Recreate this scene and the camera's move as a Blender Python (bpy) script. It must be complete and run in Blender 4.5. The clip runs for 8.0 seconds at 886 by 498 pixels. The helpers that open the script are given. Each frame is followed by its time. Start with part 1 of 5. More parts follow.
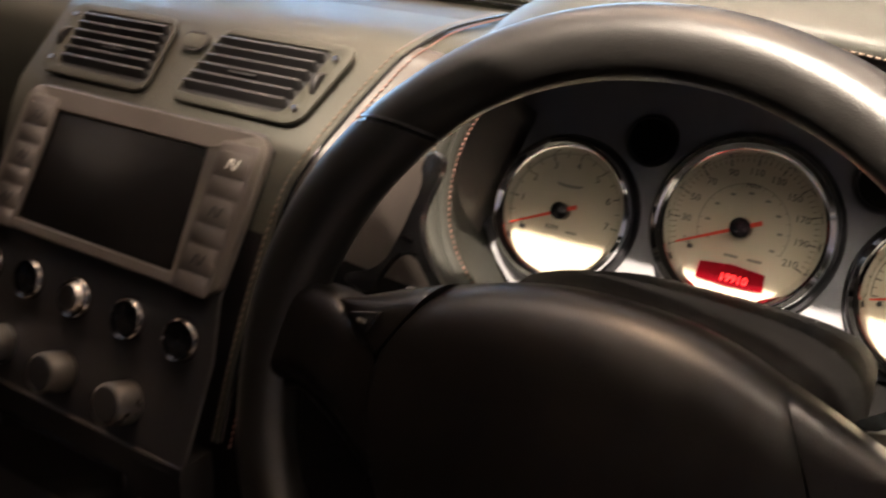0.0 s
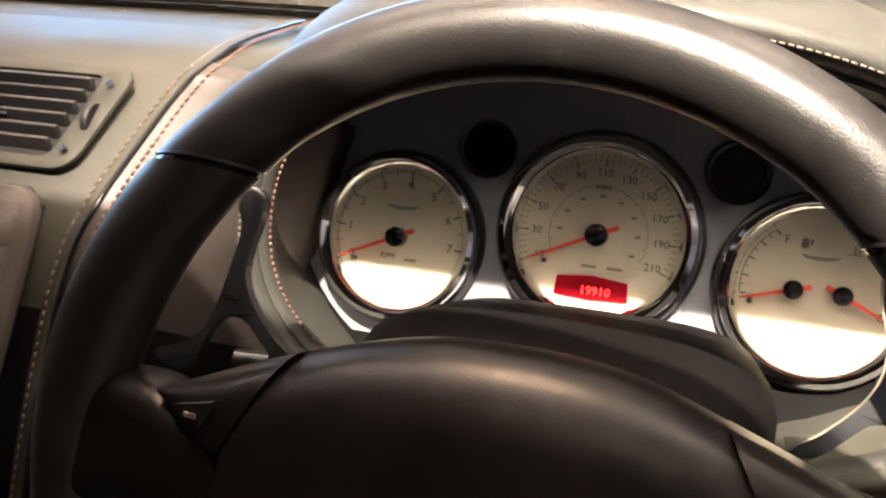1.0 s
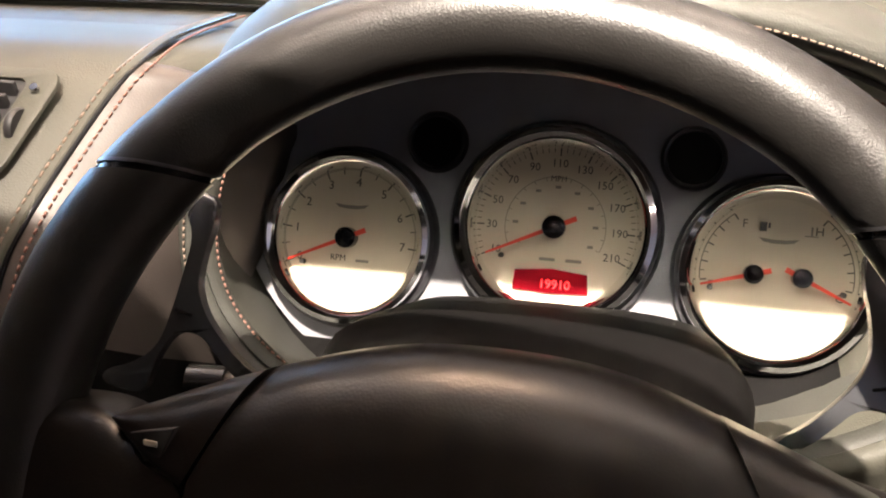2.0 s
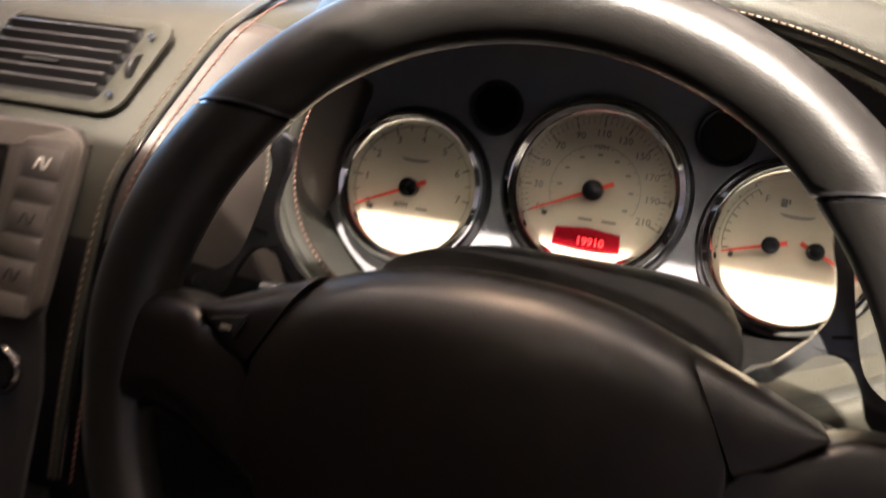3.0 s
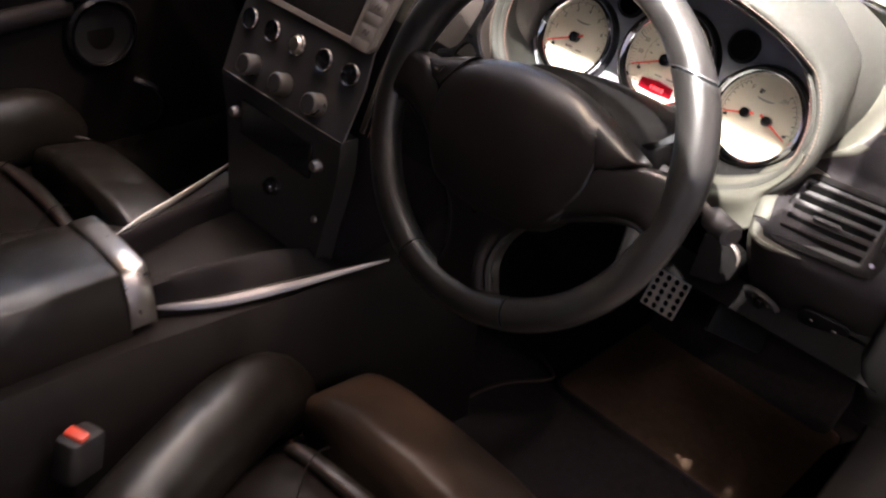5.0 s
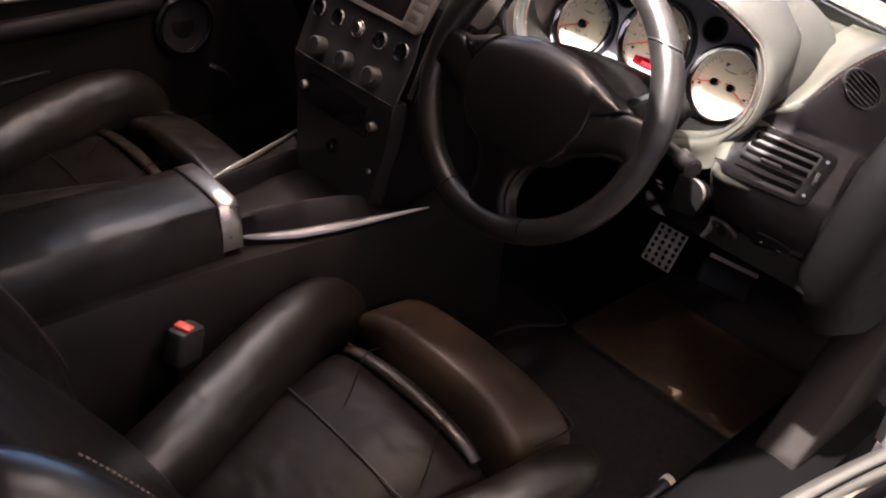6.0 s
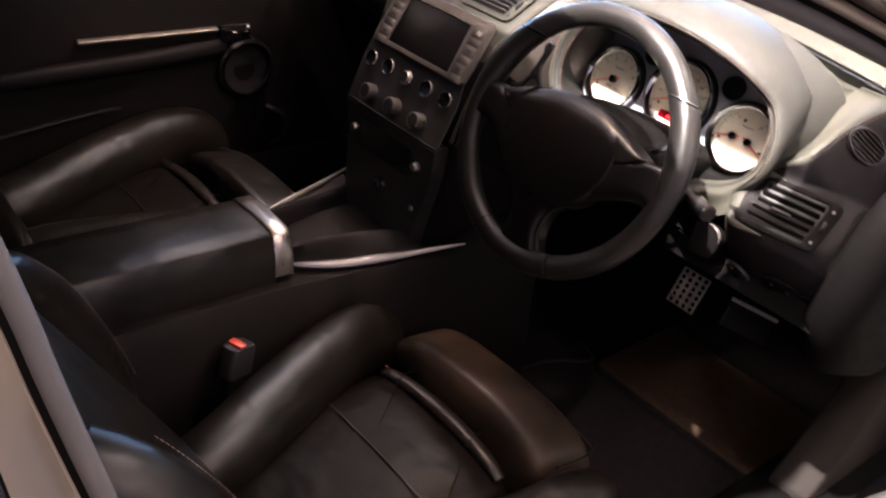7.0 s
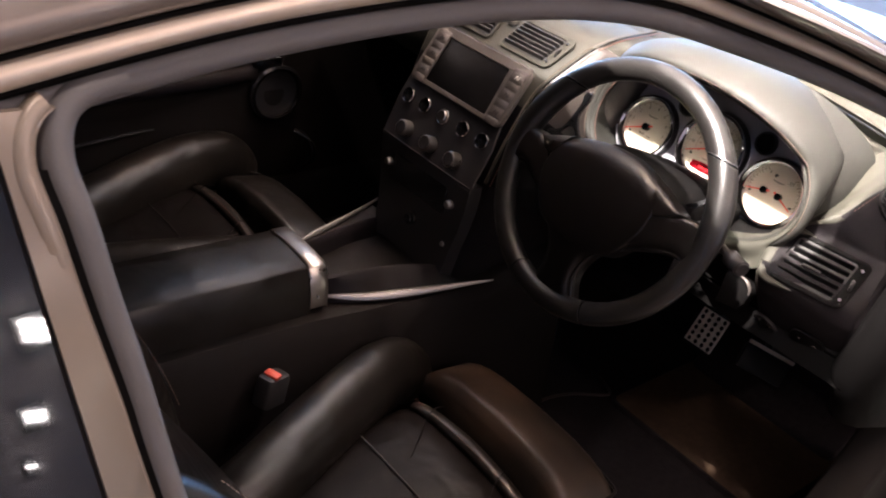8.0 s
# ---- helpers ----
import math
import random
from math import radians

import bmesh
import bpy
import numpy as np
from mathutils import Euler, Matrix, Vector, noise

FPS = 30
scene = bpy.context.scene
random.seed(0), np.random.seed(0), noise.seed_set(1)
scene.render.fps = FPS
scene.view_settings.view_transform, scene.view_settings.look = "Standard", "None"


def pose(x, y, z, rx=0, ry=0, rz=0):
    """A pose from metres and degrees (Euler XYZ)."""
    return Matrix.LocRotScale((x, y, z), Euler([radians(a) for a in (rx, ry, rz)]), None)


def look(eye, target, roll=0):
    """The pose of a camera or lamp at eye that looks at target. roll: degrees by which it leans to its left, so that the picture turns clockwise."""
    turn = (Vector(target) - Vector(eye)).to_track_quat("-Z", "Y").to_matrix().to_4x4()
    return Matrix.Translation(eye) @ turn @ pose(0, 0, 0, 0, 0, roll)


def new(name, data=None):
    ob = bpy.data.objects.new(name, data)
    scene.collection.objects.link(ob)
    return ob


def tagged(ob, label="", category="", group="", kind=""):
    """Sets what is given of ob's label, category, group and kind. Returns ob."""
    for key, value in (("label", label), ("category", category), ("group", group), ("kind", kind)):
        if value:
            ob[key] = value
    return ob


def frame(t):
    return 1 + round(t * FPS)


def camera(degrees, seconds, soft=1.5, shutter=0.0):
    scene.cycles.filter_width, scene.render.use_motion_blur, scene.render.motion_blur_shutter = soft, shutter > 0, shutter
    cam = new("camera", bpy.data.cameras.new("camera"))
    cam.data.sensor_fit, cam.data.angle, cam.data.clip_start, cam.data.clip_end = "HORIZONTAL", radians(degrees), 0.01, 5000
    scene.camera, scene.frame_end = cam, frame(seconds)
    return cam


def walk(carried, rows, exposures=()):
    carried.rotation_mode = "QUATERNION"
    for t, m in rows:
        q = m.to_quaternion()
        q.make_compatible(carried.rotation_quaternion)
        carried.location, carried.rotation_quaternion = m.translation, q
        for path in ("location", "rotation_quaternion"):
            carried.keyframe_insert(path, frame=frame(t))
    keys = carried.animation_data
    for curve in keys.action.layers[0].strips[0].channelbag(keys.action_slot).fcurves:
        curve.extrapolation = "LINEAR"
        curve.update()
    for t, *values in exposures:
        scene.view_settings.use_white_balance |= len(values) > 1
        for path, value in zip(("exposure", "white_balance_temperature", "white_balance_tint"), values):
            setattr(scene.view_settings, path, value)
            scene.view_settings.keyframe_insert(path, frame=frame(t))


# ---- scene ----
cam = camera(51.8, 8.0, soft=2.0, shutter=0.5)
PATH = [
    (0, (0.506, -0.258, 1.008), (-0.462, 1.33, 0.273), 3.1),
    (0.5, (0.474, -0.214, 1.0), (-0.292, 1.497, 0.304), 2.0),
    (1, (0.449, -0.197, 0.992), (-0.119, 1.59, 0.296), 1.3),
    (1.5, (0.431, -0.186, 0.989), (-0.003, 1.635, 0.283), 0.7),
    (1.7, (0.427, -0.184, 0.989), (0.024, 1.642, 0.279), 0.5),
    (2.8, (0.448, -0.218, 0.992), (-0.069, 1.576, 0.275), 2.2),
    (3, (0.466, -0.243, 0.998), (-0.114, 1.513, 0.236), 2.9),
    (3.5, (0.526, -0.321, 1.012), (-0.205, 1.331, 0.155), 5.8),
    (4, (0.624, -0.394, 1.061), (-0.262, 1.112, 0.087), 8.6),
    (4.5, (0.725, -0.49, 1.122), (-0.253, 0.899, 0.066), 9.8),
    (5, (0.856, -0.576, 1.165), (-0.232, 0.697, 0.072), 8.8),
    (5.2, (0.896, -0.634, 1.176), (-0.198, 0.638, 0.087), 9.0),
    (6.3, (1.076, -0.804, 1.239), (-0.084, 0.42, 0.164), 8.7),
    (6.5, (1.088, -0.825, 1.247), (-0.083, 0.402, 0.188), 9.0),
    (7, (1.117, -0.838, 1.268), (-0.126, 0.359, 0.257), 9.0),
    (7.5, (1.118, -0.862, 1.306), (-0.159, 0.322, 0.322), 9.9),
    (8, (1.08, -0.894, 1.315), (-0.167, 0.314, 0.323), 11.1),
]
walk(cam, [(t, look(eye, target, roll)) for t, eye, target, roll in PATH], exposures=[(0.0, 0.75, 7000, 10), (0.5, 1.1, 7100, 10), (1.5, 1.2, 6700, 10), (3.0, 1.1, 6600, 10), (3.5, 1.35, 6350, 10), (4.0, 1.5, 6100, 10), (4.5, 1.5, 5950, 10), (5.0, 1.84, 5850, 10), (6.5, 1.64, 6050, 17), (7.5, 1.4, 6120, 16), (8.0, 1.37, 6100, 14)])

# ---- light ----
world = bpy.data.worlds.new("showroom_air")
scene.world = world
world.use_nodes = True
world.node_tree.nodes["Background"].inputs[0].default_value = (0.9, 0.85, 0.8, 1)
world.node_tree.nodes["Background"].inputs[1].default_value = 0.02


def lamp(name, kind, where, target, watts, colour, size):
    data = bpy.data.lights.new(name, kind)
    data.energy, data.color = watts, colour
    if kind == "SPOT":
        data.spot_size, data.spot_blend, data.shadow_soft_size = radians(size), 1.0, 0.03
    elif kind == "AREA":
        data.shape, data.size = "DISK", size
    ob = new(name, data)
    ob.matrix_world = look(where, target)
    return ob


KEY_AT = (0.58, -1.4, 3.40)
lamp("key_spot_lamp", "SPOT", KEY_AT, (0.53, 0.12, 0.85), 1480, (1.0, 0.875, 0.755), 22)
# Three added fills with no fixture: door side, overhead, and warm front sheen
lamp("door_fill", "AREA", (2.9, 0.35, 2.7), (0.4, -0.2, 0.5), 10, (1.0, 0.7, 0.58), 2.2)
lamp("overhead_fill", "AREA", (-0.4, 1.8, 4.0), (-0.4, 1.8, 0.0), 45, (1.0, 0.8, 0.73), 4.0)
lamp("front_fill", "AREA", (-0.1, 0.75, 3.7), (0.3, 0.0, 0.4), 14, (1.0, 0.64, 0.42), 0.25)


# ---- materials ----
def material(name, colour, rough=0.5, metal=0.0, vary=0.15, scale=30.0, bump=0.0, bump_scale=300.0, coat=0.0, fine="noise", specular=0.5, crease=0.0, worn=None, ior=1.5):
    m = bpy.data.materials.new(name)
    m.use_nodes = True
    t = m.node_tree
    b = t.nodes["Principled BSDF"]
    b.inputs["Metallic"].default_value = metal
    b.inputs["Coat Weight"].default_value = coat
    b.inputs["Specular IOR Level"].default_value = specular
    b.inputs["IOR"].default_value = ior
    at = t.nodes.new("ShaderNodeTexCoord")
    n = t.nodes.new("ShaderNodeTexNoise")
    n.inputs["Scale"].default_value, n.inputs["Detail"].default_value = scale, 5
    t.links.new(at.outputs["Object"], n.inputs["Vector"])
    mix = t.nodes.new("ShaderNodeMix")
    mix.data_type = "RGBA"
    t.links.new(n.outputs["Fac"], mix.inputs[0])
    mix.inputs[6].default_value = (*[c * (1 - vary) for c in colour], 1)
    mix.inputs[7].default_value = (*[min(1, c * (1 + vary)) for c in colour], 1)
    tint = mix.outputs[2]
    if worn:
        # random browner patches, rubbed wear that also stands for light
        w = t.nodes.new("ShaderNodeTexNoise")
        w.inputs["Scale"].default_value, w.inputs["Detail"].default_value = 6.5, 6
        t.links.new(at.outputs["Object"], w.inputs["Vector"])
        span = t.nodes.new("ShaderNodeMapRange")
        span.inputs["From Min"].default_value, span.inputs["From Max"].default_value = 0.42, 0.62
        t.links.new(w.outputs["Fac"], span.inputs["Value"])
        rub = t.nodes.new("ShaderNodeMix")
        rub.data_type = "RGBA"
        t.links.new(span.outputs[0], rub.inputs[0])
        t.links.new(tint, rub.inputs[6])
        rub.inputs[7].default_value = (*worn, 1)
        tint = rub.outputs[2]
    t.links.new(tint, b.inputs["Base Color"])
    ramp = t.nodes.new("ShaderNodeMapRange")
    ramp.inputs["To Min"].default_value, ramp.inputs["To Max"].default_value = max(0.02, rough * 0.85), min(1, rough * 1.2)
    t.links.new(n.outputs["Fac"], ramp.inputs["Value"])
    t.links.new(ramp.outputs[0], b.inputs["Roughness"])
    if bump:
        if fine == "cells":
            g = t.nodes.new("ShaderNodeTexVoronoi")
            out = g.outputs["Distance"]
        else:
            g = t.nodes.new("ShaderNodeTexNoise")
            g.inputs["Detail"].default_value = 3
            out = g.outputs["Fac"]
        g.inputs["Scale"].default_value = bump_scale
        t.links.new(at.outputs["Object"], g.inputs["Vector"])
        r = t.nodes.new("ShaderNodeBump")
        r.inputs["Strength"].default_value, r.inputs["Distance"].default_value = bump, 0.001
        t.links.new(out, r.inputs["Height"])
        t.links.new(r.outputs["Normal"], b.inputs["Normal"])
        if crease:
            # soft folds under the fine grain
            k = t.nodes.new("ShaderNodeTexNoise")
            k.inputs["Scale"].default_value, k.inputs["Detail"].default_value, k.inputs["Distortion"].default_value = 11, 2, 0.4
            t.links.new(at.outputs["Object"], k.inputs["Vector"])
            f = t.nodes.new("ShaderNodeBump")
            f.inputs["Strength"].default_value, f.inputs["Distance"].default_value = crease, 0.012
            t.links.new(k.outputs["Fac"], f.inputs["Height"])
            t.links.new(f.outputs["Normal"], r.inputs["Normal"])
    return m


def glowing(name, colour, strength, specular=0.5):
    m = bpy.data.materials.new(name)
    m.use_nodes = True
    b = m.node_tree.nodes["Principled BSDF"]
    b.inputs["Base Color"].default_value = (*colour, 1)
    b.inputs["Emission Color"].default_value = (*colour, 1)
    b.inputs["Emission Strength"].default_value = strength
    b.inputs["Specular IOR Level"].default_value = specular
    return m


def clear_glass(name, tint, rough=0.0):
    m = bpy.data.materials.new(name)
    m.use_nodes = True
    b = m.node_tree.nodes["Principled BSDF"]
    b.inputs["Base Color"].default_value = (*tint, 1)
    b.inputs["Transmission Weight"].default_value = 1
    b.inputs["Roughness"].default_value = rough
    b.inputs["IOR"].default_value = 1.45
    return m


LEATHER = material("black leather", (0.005, 0.0038, 0.0034), 0.31, vary=0.15, scale=14, bump=0.07, bump_scale=900, fine="cells", specular=0.42)
RIM_LEATHER = material("steering leather", (0.0095, 0.0088, 0.0083), 0.34, vary=0.2, scale=24, bump=0.1, bump_scale=1300, fine="cells", specular=0.5)
SEAT_LEATHER = material("worn seat leather", (0.0062, 0.005, 0.004), 0.33, vary=0.4, scale=9, bump=0.07, bump_scale=800, fine="cells", specular=0.36, crease=0.6)
# Driver's thigh pad: seat leather coloured browner for the light on it
LIT_TAN_LEATHER = material("rubbed leather browned for light", (0.017, 0.013, 0.0105), 0.4, vary=0.4, scale=7, bump=0.08, bump_scale=700, fine="cells", specular=0.3, crease=0.3, worn=(0.034, 0.021, 0.0135))
PANEL_LEATHER = material("creased panel leather", (0.004, 0.0031, 0.0028), 0.36, vary=0.5, scale=9, bump=0.07, bump_scale=800, fine="cells", specular=0.3, ior=1.22, crease=0.6)
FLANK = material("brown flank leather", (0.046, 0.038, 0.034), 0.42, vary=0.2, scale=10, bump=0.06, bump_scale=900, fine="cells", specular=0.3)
TUNNEL = material("matt tunnel leather", (0.0068, 0.0054, 0.005), 0.6, vary=0.3, scale=14, bump=0.08, bump_scale=900, fine="cells", specular=0.35, ior=1.25)
DARK_GLASS = material("dark tinted glass", (0.006, 0.006, 0.007), 0.03, vary=0.1, scale=3)
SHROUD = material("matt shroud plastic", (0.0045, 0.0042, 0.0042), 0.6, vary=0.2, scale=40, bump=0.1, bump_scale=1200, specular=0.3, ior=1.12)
DASH = material("grey dash leather", (0.0435, 0.0425, 0.0345), 0.48, vary=0.14, scale=8, bump=0.14, bump_scale=900, fine="cells", specular=0.16)
POD = material("slate leather", (0.027, 0.027, 0.0235), 0.5, vary=0.1, scale=8, bump=0.09, bump_scale=900, fine="cells", specular=0.22)
DARK_PLASTIC = material("dark moulded plastic", (0.016, 0.015, 0.0155), 0.5, vary=0.2, scale=40, bump=0.1, bump_scale=1000, specular=0.3)
GLOSS_BLACK = material("gloss black plastic", (0.01, 0.01, 0.011), 0.15, vary=0.2, scale=20)
CLUSTER = material("slate cluster panel", (0.27, 0.27, 0.295), 0.5, vary=0.12, scale=60, bump=0.1, bump_scale=900)
STACK = material("graphite painted panel", (0.034, 0.0315, 0.0325), 0.42, metal=0.25, vary=0.15, scale=25, bump=0.05, bump_scale=900)
SATIN = material("satin silver trim", (0.42, 0.4, 0.37), 0.3, metal=0.9, vary=0.1, scale=30)
KNOB = material("machined aluminium", (0.5, 0.47, 0.43), 0.28, metal=1.0, vary=0.1, scale=60)
CHROME = material("chrome", (0.88, 0.88, 0.88), 0.07, metal=1.0, vary=0.03, scale=20)
DIAL = material("cream dial", (0.52, 0.46, 0.345), 0.5, vary=0.06, scale=18)
INK = material("dial ink", (0.035, 0.032, 0.03), 0.6)
PALE_INK = material("faded dial ink", (0.2, 0.185, 0.15), 0.6)
NEEDLE = material("red needle", (0.62, 0.05, 0.02), 0.4)
THREAD = material("tan thread", (0.15, 0.105, 0.08), 0.8)
RED_THREAD = material("oxblood thread", (0.16, 0.075, 0.058), 0.8)
PADDLE = material("grey paddle alloy", (0.16, 0.165, 0.175), 0.22, metal=0.85, vary=0.1, scale=40)
DARK_CHROME = material("dark chrome", (0.32, 0.3, 0.28), 0.12, metal=1.0, vary=0.05, scale=20)
CABLE = material("brown black cable sheath", (0.03, 0.018, 0.014), 0.4, vary=0.1, scale=40)
GUNMETAL = material("gunmetal", (0.16, 0.16, 0.17), 0.32, metal=0.9, vary=0.1, scale=40)
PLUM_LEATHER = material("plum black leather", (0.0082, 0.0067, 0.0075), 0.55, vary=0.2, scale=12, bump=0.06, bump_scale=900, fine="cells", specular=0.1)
CARPET = material("black carpet", (0.02, 0.0165, 0.0175), 0.95, vary=0.5, scale=90, bump=0.9, bump_scale=900, specular=0.05)
MAT_PILE = material("brown carpet mat", (0.07, 0.045, 0.03), 0.95, vary=0.4, scale=70, bump=0.9, bump_scale=800, specular=0.1)
RUBBER = material("grey rubber seal", (0.11, 0.105, 0.105), 0.6, vary=0.1, scale=25, bump=0.2, bump_scale=600)
KICK_TRIM = material("grey brown trim leather", (0.022, 0.019, 0.0175), 0.7, vary=0.2, scale=14, bump=0.1, bump_scale=900, fine="cells", specular=0.08)
PAINT = material("silver bronze car paint", (0.26, 0.215, 0.17), 0.34, metal=0.3, vary=0.04, scale=900, coat=0.5)
DOOR_TRIM = material("pale grey door leather", (0.24, 0.24, 0.225), 0.5, vary=0.08, scale=10, bump=0.1, bump_scale=900, fine="cells")
BUCKLE_RED = material("red buckle button", (0.55, 0.06, 0.03), 0.4)
SCREEN = material("unlit screen", (0.005, 0.0045, 0.0045), 0.35, vary=0.1, scale=10, specular=0.1)
LINING = material("dark roof lining", (0.05, 0.047, 0.045), 0.9, vary=0.15, scale=60, bump=0.3, bump_scale=800)
ALLOY = material("drilled alloy", (0.8, 0.72, 0.62), 0.45, metal=0.35, vary=0.1, scale=60)
DISPLAY = glowing("red display backing", (0.1, 0.001, 0.004), 0.08, 0.02)
DIGITS = glowing("lit red digits", (1.0, 0.03, 0.03), 1.7)
LAMP_FACE = glowing("lamp face", (1.0, 0.79, 0.66), 460.0)
MIRRORED_LIGHT = glowing("mirrored light tube", (1.0, 0.9, 0.8), 130.0)
FLOOR = material("polished showroom floor", (0.22, 0.19, 0.175), 0.04, vary=0.12, scale=2.5)
WALL = material("showroom wall paint", (0.62, 0.54, 0.52), 0.8, vary=0.06, scale=3)
CEILING = material("showroom ceiling paint", (0.6, 0.54, 0.52), 0.85, vary=0.06, scale=3)
DAYLIGHT = glowing("daylight window", (0.34, 0.62, 1.0), 6.5)
GLASS = clear_glass("window glass", (0.9, 0.93, 0.92))


# ---- mesh tools ----
def merge(*bms):
    out = bms[0]
    for b in bms[1:]:
        me = bpy.data.meshes.new("scratch")
        b.to_mesh(me)
        out.from_mesh(me)
        bpy.data.meshes.remove(me)
        b.free()
    return out


def moved(bm, m):
    bm.transform(m)
    return bm


def loft(rings, closed=True, caps=True, turn=False):
    """A skin over rings of equal count; turn joins the last ring to the first."""
    bm = bmesh.new()
    rows = [[bm.verts.new(p) for p in ring] for ring in rings]
    n = len(rows[0])
    pairs = list(zip(rows, rows[1:])) + ([(rows[-1], rows[0])] if turn else [])
    for a, b in pairs:
        for i in range(n if closed else n - 1):
            j = (i + 1) % n
            bm.faces.new((a[i], a[j], b[j], b[i]))
    if caps and closed and not turn:
        bm.faces.new(rows[0][::-1])
        bm.faces.new(rows[-1])
    bmesh.ops.recalc_face_normals(bm, faces=bm.faces)
    return bm


def sheet(rings, thick=0.0, away=None):
    """An open skin over rows of points, given thickness along the vector away."""
    if not thick:
        return loft(rings, closed=False)
    d = Vector(away).normalized() * thick
    bm = loft([list(map(Vector, r)) + [Vector(p) + d for p in r[::-1]] for r in rings], caps=False)
    bm.verts.ensure_lookup_table()
    n = len(rings[0])
    for base in (0, (len(rings) - 1) * 2 * n):
        for i in range(n - 1):
            bm.faces.new([bm.verts[base + k] for k in (i, i + 1, 2 * n - 2 - i, 2 * n - 1 - i)])
    bmesh.ops.recalc_face_normals(bm, faces=bm.faces)
    return bm


def spline(points, n, closed=False):
    """n points on a Catmull-Rom curve through the given ones."""
    p = [Vector(q) for q in points]
    k = len(p)
    out = []
    spans = k if closed else k - 1
    for s in range(n):
        u = s * spans / (n if closed else n - 1)
        i = min(int(u), spans - 1)
        u -= i
        g = (lambda j: p[j % k]) if closed else (lambda j: p[max(0, min(k - 1, j))])
        a, b, c, d = g(i - 1), g(i), g(i + 1), g(i + 2)
        out.append(0.5 * (2 * b + (c - a) * u + (2 * a - 5 * b + 4 * c - d) * u * u + (3 * b - a - 3 * c + d) * u**3))
    return out


def sweep(path, wide, high=None, segs=12, up=(0, 0, 1), closed=False, square=1.0, taper=None):
    """A tube of elliptical section along a path; square below 1 fattens its corners."""
    high = high or wide
    rings, n = [], len(path)
    for i, p in enumerate(path):
        a = path[(i - 1) % n] if closed or i else path[0]
        b = path[(i + 1) % n] if closed or i < n - 1 else path[-1]
        t = (Vector(b) - Vector(a)).normalized()
        s = t.cross(Vector(up)).normalized()
        w = s.cross(t)
        k = taper(i / max(1, n - 1)) if taper else 1
        ring = []
        for j in range(segs):
            c, d = math.cos(2 * math.pi * j / segs), math.sin(2 * math.pi * j / segs)
            c, d = math.copysign(abs(c) ** square, c), math.copysign(abs(d) ** square, d)
            ring.append(Vector(p) + s * c * wide * k + w * d * high * k)
        rings.append(ring)
    return loft(rings, turn=closed)


def lathe(profile, segs=48, cap=False):
    """Turns (radius, height) points about the local z axis."""
    rings = [[(r * math.cos(2 * math.pi * j / segs), r * math.sin(2 * math.pi * j / segs), h) for j in range(segs)] for r, h in profile]
    return loft(rings, caps=cap)


def rounded(w, h, r, n=5):
    """The outline of a rounded rectangle, w by h."""
    pts = []
    for cx, cy, a0 in ((w / 2 - r, h / 2 - r, 0), (-w / 2 + r, h / 2 - r, 90), (-w / 2 + r, -h / 2 + r, 180), (w / 2 - r, -h / 2 + r, 270)):
        for k in range(n + 1):
            a = radians(a0 + 90 * k / n)
            pts.append((cx + r * math.cos(a), cy + r * math.sin(a)))
    return pts


def plate(outline, depth, edge=0.001, steps=2):
    """An outline in the local xy plane raised to depth, with its front edge rounded."""
    c = Vector((sum(p[0] for p in outline) / len(outline), sum(p[1] for p in outline) / len(outline)))
    size = max(max(abs(p[0] - c.x) for p in outline), max(abs(p[1] - c.y) for p in outline))
    rings = [[(x, y, 0) for x, y in outline]]
    for k in range(steps + 1):
        a = math.pi / 2 * k / steps
        f = 1 - edge * (1 - math.cos(a)) / size
        rings.append([(c.x + (x - c.x) * f, c.y + (y - c.y) * f, depth - edge + edge * math.sin(a)) for x, y in outline])
    return loft(rings)


def ring_plate(outer, inner, depth, edge=0.001):
    """A frame between two outlines of equal count, raised to depth."""
    c = Vector((sum(p[0] for p in outer) / len(outer), sum(p[1] for p in outer) / len(outer)))
    def at(o, f, z):
        return [(c.x + (x - c.x) * f, c.y + (y - c.y) * f, z) for x, y in o]
    size = max(abs(p[0] - c.x) for p in outer)
    f = edge / size
    return loft([at(outer, 1, 0), at(outer, 1, depth - edge), at(outer, 1 - f * 0.3, depth - edge * 0.3), at(outer, 1 - f, depth), at(inner, 1 + f, depth), at(inner, 1 + f * 0.3, depth - edge * 0.3), at(inner, 1, depth - edge), at(inner, 1, 0)], turn=True)


def box(w, h, d, r=0.002, edge=None):
    """A block with rounded corners, centred in x and y, from z 0 up to d."""
    e = edge or min(r, d * 0.45)
    return plate(rounded(w, h, min(r, w * 0.49, h * 0.49), 3), d, e, 2)


def lettering(text, size, depth=0.0003):
    """Letters in the local xy plane, centred."""
    c = bpy.data.curves.new("letters", "FONT")
    c.body, c.size, c.align_x, c.align_y, c.extrude, c.resolution_u = text, size, "CENTER", "CENTER", depth, 2
    ob = bpy.data.objects.new("letters", c)
    me = bpy.data.meshes.new_from_object(ob)
    bm = bmesh.new()
    bm.from_mesh(me)
    bpy.data.objects.remove(ob)
    bpy.data.curves.remove(c)
    bpy.data.meshes.remove(me)
    return bm


BASES = {}


def thing(name, base, label, category, group="", kind=""):
    ob = new(name)
    ob.location, ob.empty_display_size = base, 0.05
    BASES[ob.name] = Matrix.Translation(base)
    return tagged(ob, label, category, group, kind)


